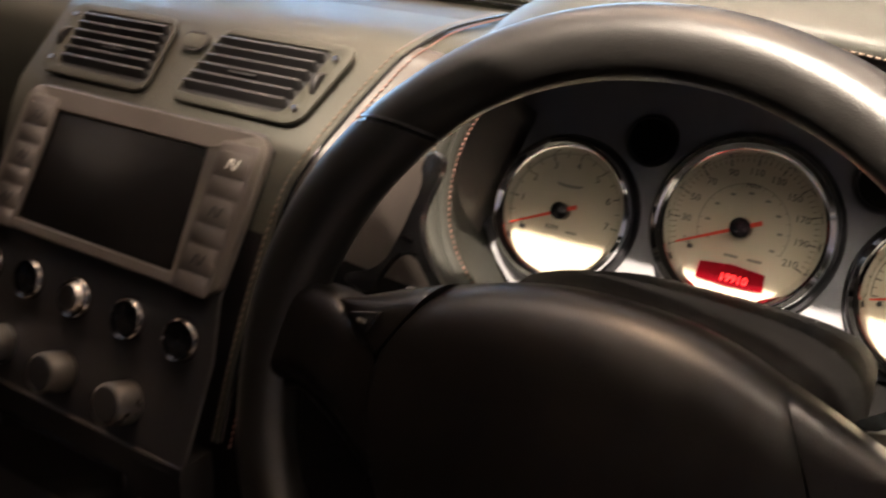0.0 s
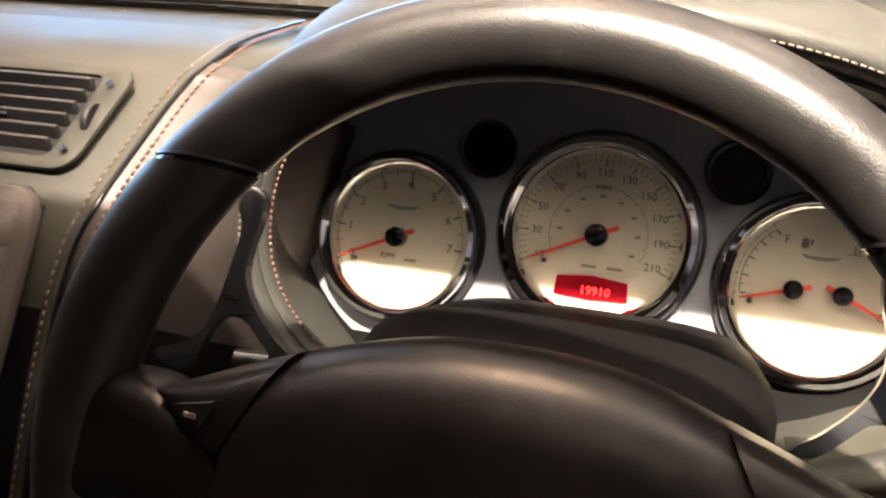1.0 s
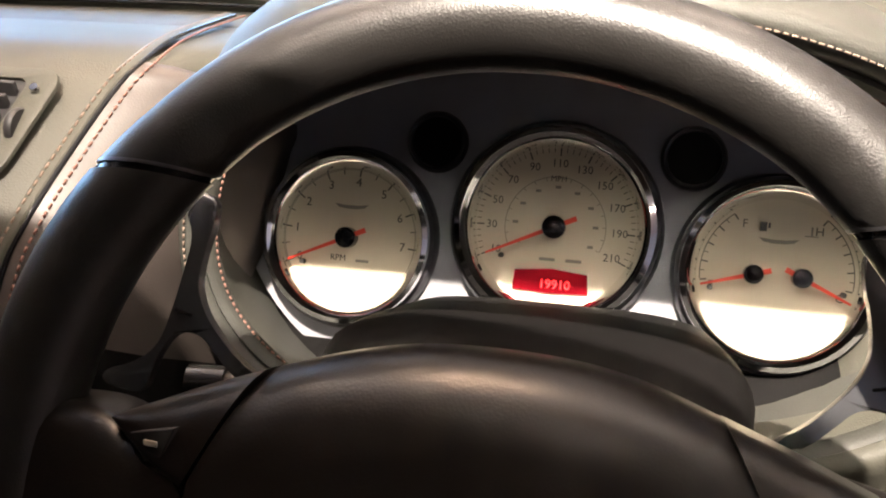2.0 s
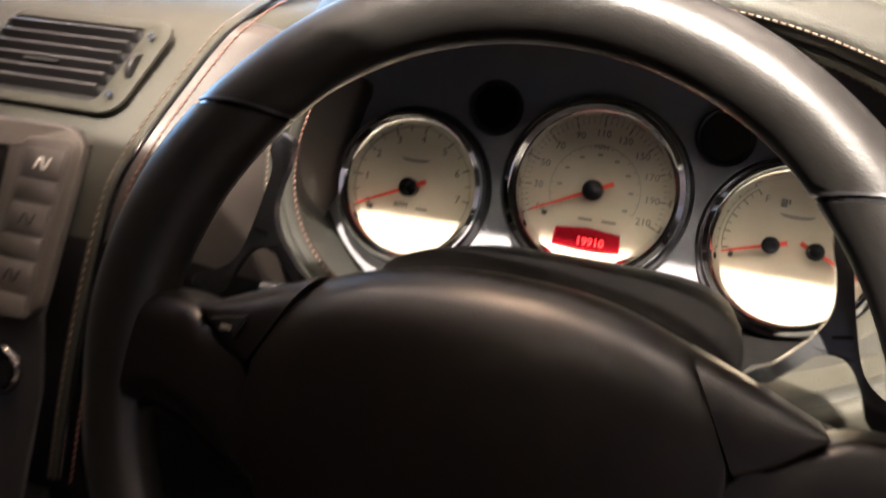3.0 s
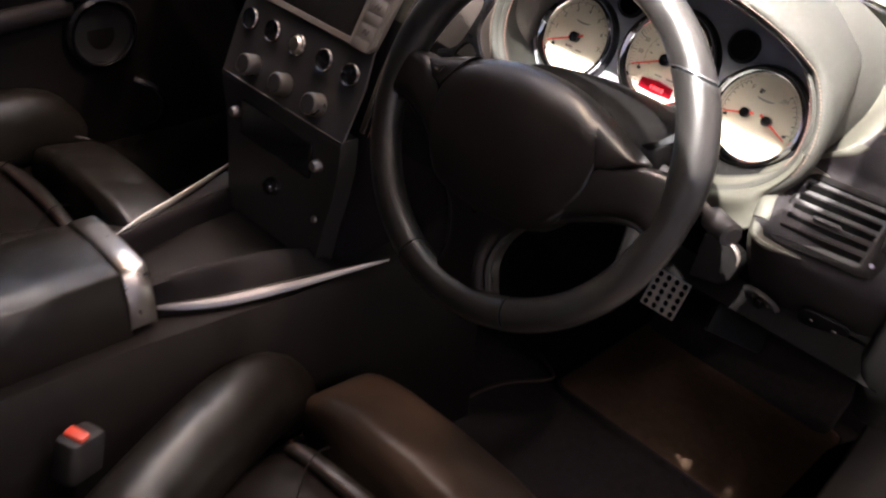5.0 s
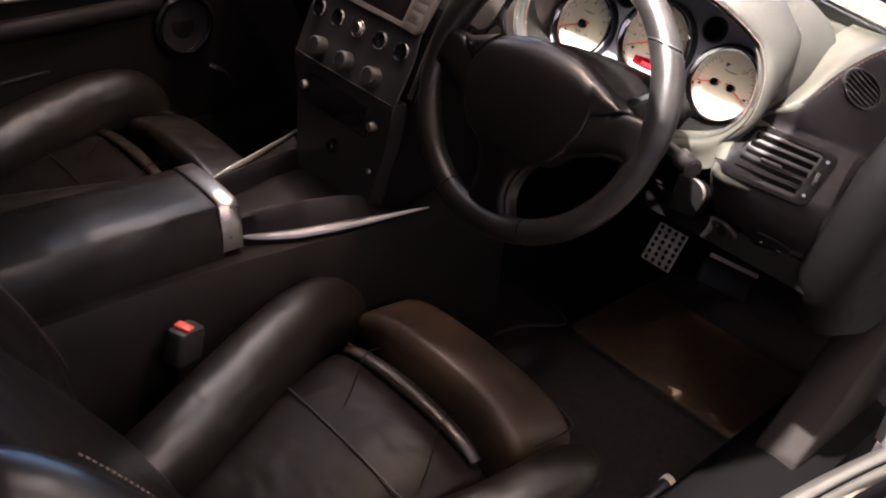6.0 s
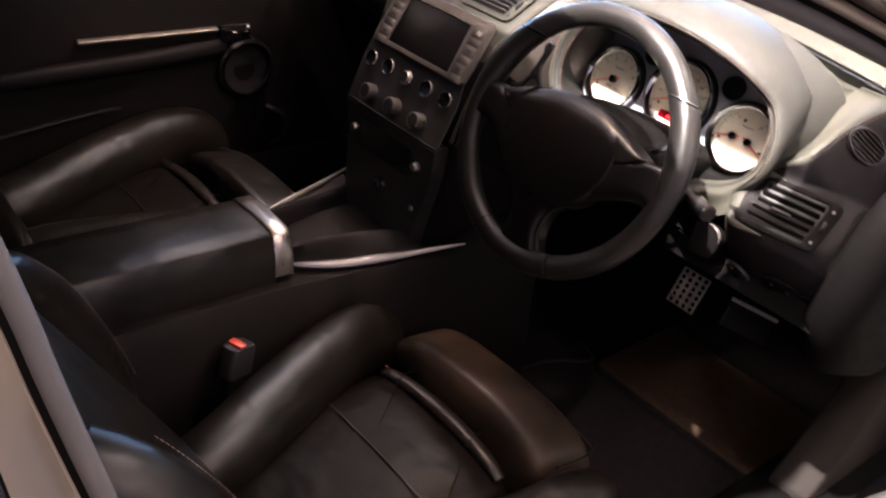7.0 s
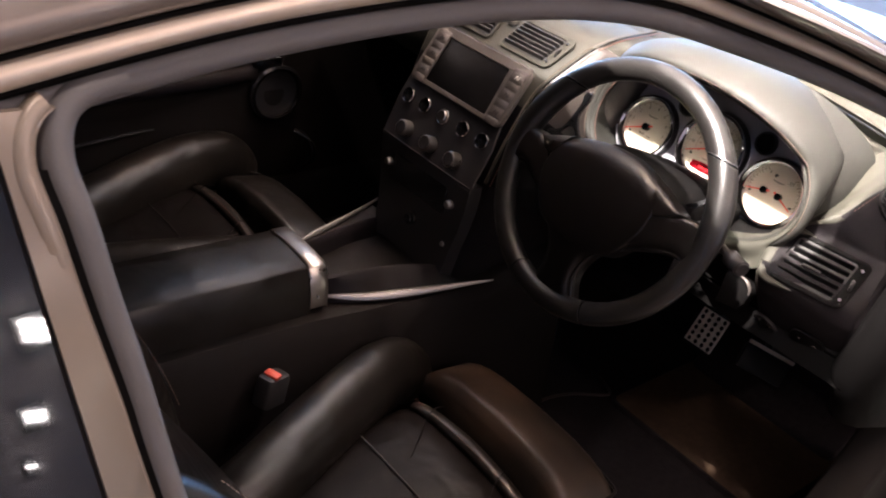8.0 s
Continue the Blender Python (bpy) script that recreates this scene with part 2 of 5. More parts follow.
def part(name, bm, mat, parent, label="", smooth=True, angle=35):
    me = bpy.data.meshes.new(name)
    if smooth:
        for f in bm.faces:
            f.smooth = True
        for e in bm.edges:
            if len(e.link_faces) == 2 and e.calc_face_angle(0) > radians(angle):
                e.smooth = False
    bm.to_mesh(me)
    bm.free()
    me.materials.append(mat)
    ob = new(name, me)
    if parent:
        ob.parent = parent
        ob.matrix_parent_inverse = BASES.get(parent.name, Matrix()).inverted()
    if label:
        tagged(ob, label)
    return ob


def solid(name, bm, mat, label, category="", kind="", group="", angle=35):
    return tagged(part(name, bm, mat, None, "", True, angle), label, category, group, kind)


def facing(x, y, z, lean, swing=0.0):
    """A pose whose local xy plane looks back at the driver: leaning away by lean degrees, swung about the vertical."""
    return pose(x, y, z, 0, 0, swing) @ pose(0, 0, 0, 90 - lean, 0, 0)


def stitches(path, mat, parent, name, gap=0.0065, size=0.0011, lift=(0, 0, 0)):
    """A row of short threads along a path."""
    out = bmesh.new()
    done, last = 0.0, Vector(path[0])
    lift = Vector(lift)
    for a, b in zip(path, path[1:]):
        a, b = Vector(a), Vector(b)
        span, d = (b - a).length, (b - a).normalized()
        while done < span:
            p = a + d * done + lift
            side = d.orthogonal().normalized()
            up = d.cross(side)
            q = p + d * gap * 0.62
            r1 = [p + (side * math.cos(k * 1.571) + up * math.sin(k * 1.571)) * size for k in range(4)]
            r2 = [q + (side * math.cos(k * 1.571) + up * math.sin(k * 1.571)) * size for k in range(4)]
            va, vb = [out.verts.new(v) for v in r1], [out.verts.new(v) for v in r2]
            for k in range(4):
                out.faces.new((va[k], va[(k + 1) % 4], vb[(k + 1) % 4], vb[k]))
            out.faces.new(va[::-1])
            out.faces.new(vb)
            done += gap
        done -= span
    return tagged(part(name, out, mat, parent), "", "", "", "stuff")


# ---- showroom ----
GROUND = -0.1
solid("ground", moved(box(16, 16, 0.06, 0.01), pose(0, 0, GROUND - 0.06)), FLOOR, "polished pale grey showroom floor", "floor", "structure")
for name, x, y, w, d in (("wall_north", 0, 8.1, 16.4, 0.2), ("wall_south", 0, -8.1, 16.4, 0.2), ("wall_east", 8.1, 0, 0.2, 16), ("wall_west", -8.1, 0, 0.2, 16)):
    solid(name, moved(box(w, d, 4.2, 0.01), pose(x, y, GROUND)), WALL, "plain warm grey showroom wall", "wall", "structure")
solid("ceiling", moved(box(16.4, 16.4, 0.1, 0.01), pose(0, 0, GROUND + 4.2)), CEILING, "dim grey showroom ceiling", "ceiling", "structure")


def ceiling_spot(x, y, z=4.1):
    t = thing("ceiling_spot", (x, y, z), "small round bright ceiling spotlight", "spotlight", "ceiling spotlights")
    part("housing", moved(lathe([(0.0, 0.02), (0.08, 0.02), (0.085, 0.0), (0.085, -0.1), (0.078, -0.1), (0.075, -0.05)], 24), pose(x, y, z - 0.02)), SATIN, t)
    part("lamp_face", moved(lathe([(0.074, 0.0), (0.05, -0.006), (0.0, -0.008)], 24), pose(x, y, z - 0.075)), LAMP_FACE, t, "glowing lamp face")


for i in range(4):
    for j in range(4):
        ceiling_spot(-4.5 + 3.0 * i + 0.4 * (j % 2), -4.6 + 3.0 * j)


# Unseen lights placed low on the wall where the quarter glass mirrors them
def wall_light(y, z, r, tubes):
    t = thing("wall_light", (7.96, y, z), "unseen slanted tubes placed for the quarter glass reflection", "wall light", "wall lights")
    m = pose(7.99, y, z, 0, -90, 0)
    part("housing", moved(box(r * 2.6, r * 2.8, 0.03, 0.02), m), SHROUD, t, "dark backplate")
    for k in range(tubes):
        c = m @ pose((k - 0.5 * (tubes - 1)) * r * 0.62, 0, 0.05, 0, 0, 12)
        part("tube", sweep([c @ Vector((0, -r, 0)), c @ Vector((r * 0.05, -r * 0.3, 0)), c @ Vector((0, r * 0.3, 0)), c @ Vector((r * 0.08, r, 0))], r * 0.12, r * 0.12, 8), MIRRORED_LIGHT, t, "glowing tube")


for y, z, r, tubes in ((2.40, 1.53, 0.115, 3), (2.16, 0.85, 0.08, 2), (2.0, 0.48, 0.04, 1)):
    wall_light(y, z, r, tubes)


def showroom_window(m, w, h):
    t = thing("showroom_window", tuple(m.translation), "wide pale blue daylit showroom window", "window", "showroom windows", "structure")
    n = round(w / 2.2)
    for k in range(n):
        part("pane", moved(box(w / n - 0.08, h, 0.02, 0.01), m @ pose((k + 0.5) * w / n - w / 2, 0, 0)), DAYLIGHT, t, "bright blue daylight")
        part("mullion", moved(box(0.08, h + 0.1, 0.06, 0.01), m @ pose(k * w / n - w / 2, 0, 0)), SATIN, t)
    part("window_frame", moved(ring_plate(rounded(w + 0.2, h + 0.2, 0.02, 2), rounded(w, h, 0.02, 2), 0.05, 0.005), m), SATIN, t)


showroom_window(pose(-4.6, 7.99, 2.2, 90, 0, 0), 5.0, 2.6)
showroom_window(pose(-7.99, 5.0, 2.2, 90, 0, 90), 4.6, 2.6)


# ---- car shell ----
solid("cabin_floor", moved(box(1.5, 2.2, 0.04, 0.02), pose(0, -0.25, 0.11)), CARPET, "black carpeted car floor", "carpet", "structure")
solid("bulkhead", moved(box(1.5, 0.6, 0.04, 0.02), pose(0, 0.86, 0.14, 62, 0, 0) @ pose(0, 0.3, 0)), CARPET, "black carpeted footwell bulkhead", "bulkhead", "structure")
solid("firewall", moved(box(1.56, 0.8, 0.05, 0.02), pose(0, 0.86, 0.5, 90, 0, 0)), CARPET, "dark firewall behind the dash", "bulkhead", "structure")
solid("rear_bulkhead", moved(box(1.5, 0.95, 0.05, 0.02), pose(0, -1.28, 0.62, 80, 0, 0)), CARPET, "dark carpeted panel behind the seats", "bulkhead", "structure")


# roof sheet, header to tail
RAIL = [(0.645, -1.15, 0.985), (0.635, -0.95, 1.06), (0.625, -0.75, 1.105), (0.62, -0.6, 1.128), (0.615, -0.43, 1.136), (0.615, -0.28, 1.125), (0.625, -0.13, 1.092), (0.64, 0.08, 1.035), (0.66, 0.3, 0.965), (0.69, 0.52, 0.89), (0.70, 0.62, 0.855)]
rail = [p + Vector((0, 0, 0.019)) for p in spline(RAIL, 60)]
roof_rows = []
for y, z, w, bow in ((-1.5, 1.02, 0.52, 0), (-1.15, 1.13, 0.58, 0), (-0.8, 1.185, 0.6, 0), (-0.5, 1.2, 0.6, 0), (-0.3, 1.19, 0.6, 0.05), (-0.083, 1.15, 0.62, 0.0)):
    roof_rows.append([(w * (k / 24 - 1), y + bow * (1 - (k / 24 - 1) ** 2), z + 0.012 - 0.06 * abs(k / 24 - 1) ** 3 - 0.2 * bow * (1 - (k / 24 - 1) ** 2)) for k in range(49)])
def header(x):
    """The front edge of the roof: level over the middle, swept back to the corners."""
    a = abs(x)
    # Unseen edge shaped to pass the key lamp and block its floor leaks
    return -0.045 - 1.7 * max(0.0, a - 0.36) ** 2 if a < 0.574 else -0.02


roof_rows[-1] = [(x, header(x), z) for x, y, z in roof_rows[-1]]
solid("roof", sheet(roof_rows, 0.035, (0, 0, 1)), LINING, "dark cloth-lined car roof", "car roof", "structure")


RAIL_PAINT = material("satin champagne trim", (0.52, 0.45, 0.37), 0.3, metal=0.5, vary=0.05, scale=20, coat=0.3)
ROOF_PAINT = material("brown grey roof paint", (0.17, 0.145, 0.125), 0.3, metal=0.3, vary=0.05, scale=900, coat=0.6)


def car_side(points, side, name, label):
    t = thing(name, (side * 0.64, -0.3, 1.1), label, "door frame", "", "structure")
    path = [Vector((side * p.x, p.y, p.z)) for p in points]
    def run(dx, dz, pts=path):
        return [p + Vector((side * dx, 0, dz)) for p in pts]
    part("rubber_seal", sweep(run(0.0, -0.008), 0.012, 0.0115, 14), RUBBER, t, "soft grey rubber door seal")
    part("seal_lip", sweep(run(0.006, 0.0048), 0.007, 0.004, 10), SHROUD, t, "black band above the seal")
    part("roof_rail", sweep(run(0.011, 0.0148), 0.0085, 0.0078, 14), RAIL_PAINT, t, "bright painted roof rail")
    part("outer_gutter", sweep(run(0.008, 0.0235), 0.006, 0.0025, 10), SHROUD, t, "dark roof gutter strip")
    part("roof_edge", sweep(run(0.002, 0.037), 0.019, 0.0135, 16), ROOF_PAINT, t, "brown grey painted roof edge")
    fore = [p for p in path if p.y > -0.22]
    # Extra width on the pillar, added so its shadow covers the dash end
    part("pillar_cover", sweep(run(0.022, 0.034, fore), 0.042, 0.007, 14, taper=lambda u: min(1.0, 0.25 + 5 * u)), ROOF_PAINT, t, "painted windscreen pillar cover, widened for its shadow")
    return t


car_side(rail, 1, "roof_side", "curved door frame with rubber seal and painted rail")
car_side(rail, -1, "roof_side", "curved door frame on the passenger side")


def b_pillar(side):
    t = thing("b_pillar", (side * 0.7, -0.74, 0.3), "door pillar with a painted face and grey rubber seal", "pillar", "", "structure")
    seal = spline([(side * 0.629, -0.715, 1.124), (side * 0.632, -0.738, 1.119), (side * 0.637, -0.751, 1.108), (side * 0.645, -0.755, 1.088), (side * 0.655, -0.749, 1.06), (side * 0.663, -0.738, 1.008), (side * 0.67, -0.723, 0.945), (side * 0.677, -0.708, 0.874), (side * 0.70, -0.645, 0.6), (side * 0.72, -0.59, 0.3)], 48)
    shaft = [p for p in seal if p.z < 1.118]
    part("rubber_seal", sweep(seal, 0.010, 0.009, 12, (0, 1, 0)), RUBBER, t, "soft grey rubber door seal")
    part("gap_strip", sweep([p + Vector((side * 0.004, -0.0105, 0)) for p in shaft if p.z < 1.09], 0.003, 0.005, 8, (0, 1, 0)), SHROUD, t)
    part("pillar_face", sweep([p + Vector((side * 0.004, -0.018, 0)) for p in shaft], 0.009, 0.0062, 16, (0, 1, 0), square=0.6), PAINT, t, "silver bronze painted pillar face")
    foot = [p for p in shaft if p.z > 0.68]
    glass_edge = [Vector((side * (0.79 - 0.16 * (p.z - 0.7) / 0.43), -0.721 - 0.058 * (p.z - 0.7) / 0.43, p.z)) for p in foot]
    part("pillar_skin", sheet([[p + Vector((side * 0.0125, -0.014, 0)) for p in foot], [p + Vector((side * 0.0095, -0.0095, 0)) for p in glass_edge]], 0.004, (-side, 0, 0)), PAINT, t, "painted flange beside the quarter glass")
    return t


b_pillar(1)
b_pillar(-1)
for side in (1, -1):
    q = [Vector((side * (0.79 - 0.16 * k / 11), -0.7295 - 0.058 * k / 11, 0.70 + 0.43 * k / 11)) for k in range(12)]
    r = [p + Vector((side * 0.07, -0.73, 0.02)) for p in q]
    solid("quarter_window", sheet([q, r], 0.004, (1, 0, 0)), DARK_GLASS, "dark glossy rear quarter window glass", "window", "structure")

# Opaque pane added so the passenger side stays dark
solid("passenger_blackout", sheet([spline([(-0.745, y, 0.76), (-0.715, y + 0.01, 0.9), (-0.635 - 0.04 * max(0, y), y + 0.02, 1.13 - 0.36 * max(0.0, y + 0.2))], 8) for y in (-0.76, -0.5, -0.25, 0.0, 0.25, 0.5)], 0.004, (-1, 0, 0)), DARK_GLASS, "opaque dark pane added to close the passenger window", "window", "structure")

# windscreen
ws = []
for k in range(9):
    u = k / 8
    ws.append([((0.60 + 0.10 * u) * (2 * i / 16 - 1), -0.05 + 0.77 * u + 0.10 * (1 - (2 * i / 16 - 1) ** 2) - 0.05 * abs(2 * i / 16 - 1) ** 2 * (1 - u), 1.165 - 0.25 * u**1.25 - 0.05 * abs(2 * i / 16 - 1) ** 3 * (1 - u)) for i in range(17)])
screen_ob = solid("windscreen", sheet(ws, 0.004, (0, 0.3, 1)), GLASS, "clear curved car windscreen", "windscreen", "structure")
screen_ob.visible_shadow = False
solid("bonnet", sheet([[(0.85 * (2 * i / 12 - 1), y, z - 0.05 * (2 * i / 12 - 1) ** 2) for i in range(13)] for y, z in ((0.78, 0.9), (1.0, 0.9), (1.4, 0.87), (1.9, 0.78), (2.2, 0.62))], 0.01, (0, 0, -1)), PAINT, "long silver bronze painted bonnet", "bonnet", "structure")

# plain rear body that closes the car behind the seats
for side in (1, -1):
    solid("rear_quarter", sheet([[(side * (x - d), y, z) for x, z in ((0.83, 0.1), (0.88, 0.3), (0.885, 0.5), (0.85, 0.66), (0.79, 0.715))] for y, d in ((-0.84, 0.0), (-1.2, 0.0), (-1.7, 0.03), (-2.1, 0.12))], 0.02, (-side, 0, 0)), PAINT, "plain silver bronze rear body side", "car body", "structure")
solid("rear_deck", sheet([[(w * (2 * i / 12 - 1), y, z - 0.04 * (2 * i / 12 - 1) ** 2) for i in range(13)] for y, z, w in ((-1.5, 1.03, 0.52), (-1.62, 0.93, 0.66), (-1.8, 0.82, 0.74), (-2.1, 0.76, 0.7), (-2.2, 0.6, 0.7), (-2.22, 0.15, 0.7))], 0.02, (0, 0.5, -1)), PAINT, "plain silver bronze rear deck", "car body", "structure")

# sills
def sill_band(y, x0, x1, z, side):
    """Slice of a rounded strip that follows the outward sweep of the sill."""
    s = 0.0 if y < 0.1 else 0.26 * (y - 0.1) ** 1.7
    return [(side * (x0 + s - 0.001), y, z - 0.03), (side * (x0 + s), y, z - 0.006), (side * (x0 + s + 0.003), y, z - 0.001), (side * (0.5 * (x0 + x1) + s), y, z + 0.0005), (side * (x1 + s - 0.003), y, z - 0.002), (side * (x1 + s), y, z - 0.008), (side * (x1 + s), y, z - 0.03)]


SILL_Y = [-0.8, -0.3, 0.0] + [0.1 + 0.04 * k for k in range(15)]
for side in (1, -1):
    t = thing("door_sill", (side * 0.78, 0, 0.1), "black car door sill with polished metal edge bands", "door sill", "", "structure")
    part("inner_sill", loft([[(side * 0.63, y, 0.12), (side * 0.645, y, 0.2), (side * 0.67, y, 0.243), (side * 0.70, y, 0.262), (side * 0.735, y, 0.267), (side * 0.766, y, 0.262), (side * 0.80, y, 0.25), (side * 0.80, y, 0.12)] for y in SILL_Y]), SHROUD, t, "black leather inner sill", True, 60)
    part("scuff_plate", loft([sill_band(y, 0.770, 0.794, 0.28, side) for y in SILL_Y]), SATIN, t, "polished metal scuff band", True, 50)
    part("groove", loft([sill_band(y, 0.793, 0.797, 0.274, side) for y in SILL_Y]), SHROUD, t)
    part("outer_band", loft([sill_band(y, 0.797, 0.811, 0.277, side) for y in SILL_Y]), SATIN, t, "narrow polished outer band", True, 50)
    part("door_seal", loft([sill_band(y, 0.812, 0.826, 0.262, side) for y in SILL_Y]), SHROUD, t, "black rubber sill seal", True, 50)
    part("sill_skin", loft([[(side * 0.815, y, 0.12), (side * 0.827, y, 0.25), (side * 0.832, y, 0.266), (side * 0.85, y, 0.262), (side * 0.872, y, 0.235), (side * 0.885, y, 0.15), (side * 0.86, y, 0.10)] for y in (-0.8, -0.3, 0.2, 0.6)]), PAINT, t, "silver bronze outer sill")


# ---- dashboard ----
dash = thing("dashboard", (0, 0.4, 0.6), "grey leather dashboard with stitched seams", "dashboard")


def dash_section(x):
    """Profile of the dash at x, from the windscreen base over the top and down the face."""
    s = max(0.0, min(1.0, (abs(x) - 0.5) / 0.25))
    c = max(0.0, 1 - abs(x) / 0.24)
    hole = max(0.0, min(1.0, (x - 0.14) / 0.05)) * max(0.0, min(1.0, (0.62 - x) / 0.05))
    near = 0.30 + 0.06 * s + 0.14 * hole
    top = 0.903 - 0.022 * s
    return [(x, 0.74, 0.885), (x, 0.62, 0.90), (x, 0.5, 0.906), (x, near + 0.12, top + 0.006), (x, near + 0.05, top), (x, near + 0.015, top - 0.014), (x, near, top - 0.04), (x, near + 0.005, top - 0.08), (x, near + 0.02, top - 0.16), (x, near + 0.05, top - 0.22), (x, near + 0.14, top - 0.27), (x, 0.74, 0.6)]


part("dash_body", loft([dash_section(-0.72 + 1.44 * k / 32) for k in range(33)], closed=True), DASH, dash, "grey grained leather dash top", True, 60)
# seam along the forward edge of the dash top
seam = spline([(-0.62, 0.40, 0.908), (-0.4, 0.47, 0.911), (0.0, 0.50, 0.912), (0.2, 0.485, 0.912), (0.4, 0.47, 0.911), (0.6, 0.41, 0.908), (0.68, 0.37, 0.908), (0.74, 0.35, 0.9)], 40)
part("demister_seam", sweep(seam, 0.003, 0.0015, 8), GLOSS_BLACK, dash, "narrow black demister slot")
shelf = spline([(-0.62, 0.43, 0.912), (-0.4, 0.5, 0.917), (0.0, 0.53, 0.919), (0.2, 0.515, 0.919), (0.4, 0.5, 0.917), (0.6, 0.44, 0.914), (0.7, 0.40, 0.913), (0.84, 0.35, 0.908)], 40)
part("dash_front_panel", loft([[p + Vector((0, -0.022, -0.003)), p + Vector((0, -0.017, 0.003)), p + Vector((0, 0.12, 0.012)), p + Vector((0, 0.3, 0.012)), p + Vector((0, 0.3, -0.03)), p + Vector((0, 0, -0.03))] for p in shelf]), DASH, dash, "pale front panel of the dash", True, 50)

# centre tower: vents above, screen and controls below
VENT = facing(0, 0.224, 0.903, 48)
STACK_AT = facing(0, 0.161, 0.843, 31)
tower = []
for y, z, w, d in ((0.40, 0.908, 0.20, 0), (0.30, 0.911, 0.19, 0), (0.245, 0.910, 0.182, 0), (0.230, 0.904, 0.176, 0), (0.172, 0.855, 0.164, 0), (0.158, 0.838, 0.158, 0), (0.14, 0.80, 0.153, 0), (0.112, 0.722, 0.146, 0), (0.095, 0.66, 0.134, 0), (0.098, 0.61, 0.126, 0), (0.092, 0.54, 0.11, 0), (0.085, 0.45, 0.10, 0)):
    tower.append([(-w - 0.03, y + 0.14, z - 0.05), (-w - 0.012, y + 0.03, z - 0.016), (-w, y + 0.008, z - 0.005), (-w + 0.012, y, z), (0, y - 0.002, z + 0.001), (w - 0.012, y, z), (w, y + 0.008, z - 0.005), (w + 0.012, y + 0.03, z - 0.016), (w + 0.03, y + 0.14, z - 0.05), (w + 0.02, y + 0.3, z - 0.1), (-w - 0.02, y + 0.3, z - 0.1)])
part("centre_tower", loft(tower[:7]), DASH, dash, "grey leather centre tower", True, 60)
# Lower tower and lower flank are coloured dark to stand for shade
part("tower_base", loft(tower[6:]), PLUM_LEATHER, dash, "lower tower, shade put into its dark colour", True, 60)
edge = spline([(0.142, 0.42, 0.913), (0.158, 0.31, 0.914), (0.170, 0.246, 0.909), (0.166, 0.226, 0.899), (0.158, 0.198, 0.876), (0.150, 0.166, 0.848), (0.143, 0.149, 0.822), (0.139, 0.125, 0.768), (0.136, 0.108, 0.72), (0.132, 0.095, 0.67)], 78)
part("shaded_flank", loft([[p + Vector((0.003, -0.0008, 0.0014)), p + Vector((0.016, 0.004, -0.001)), p + Vector((0.032, 0.016, -0.008)), p + Vector((0.05, 0.05, -0.03)), p + Vector((0.055, 0.12, -0.07)), p + Vector((0.0, 0.1, -0.06))] for p in edge[55:]]), SHROUD, dash, "lower tower flank, black for its shade", True, 60)
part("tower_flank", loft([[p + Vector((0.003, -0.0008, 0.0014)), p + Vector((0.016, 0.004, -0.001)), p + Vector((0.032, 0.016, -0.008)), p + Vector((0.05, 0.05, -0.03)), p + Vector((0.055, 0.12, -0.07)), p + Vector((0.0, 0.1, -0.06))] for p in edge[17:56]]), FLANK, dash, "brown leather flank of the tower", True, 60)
part("tower_piping", sweep([p + Vector((-0.004, -0.0008, 0.0006)) for p in edge], 0.0042, 0.0022, 10), DASH, dash, "rolled pale leather piping")
part("tower_groove", sweep([p + Vector((0.0012, -0.001, 0.0014)) for p in edge], 0.0012, 0.0012, 8), GLOSS_BLACK, dash, "black groove beside the piping")
stitches([p + Vector((-0.0045, -0.0022, 0.0026)) for p in edge], THREAD, dash, "tower_stitching", 0.0052, 0.0006)
stitches([p + Vector((0.0078, 0.0003, 0.0012)) for p in edge], RED_THREAD, dash, "tower_stitching", 0.0046, 0.0007)


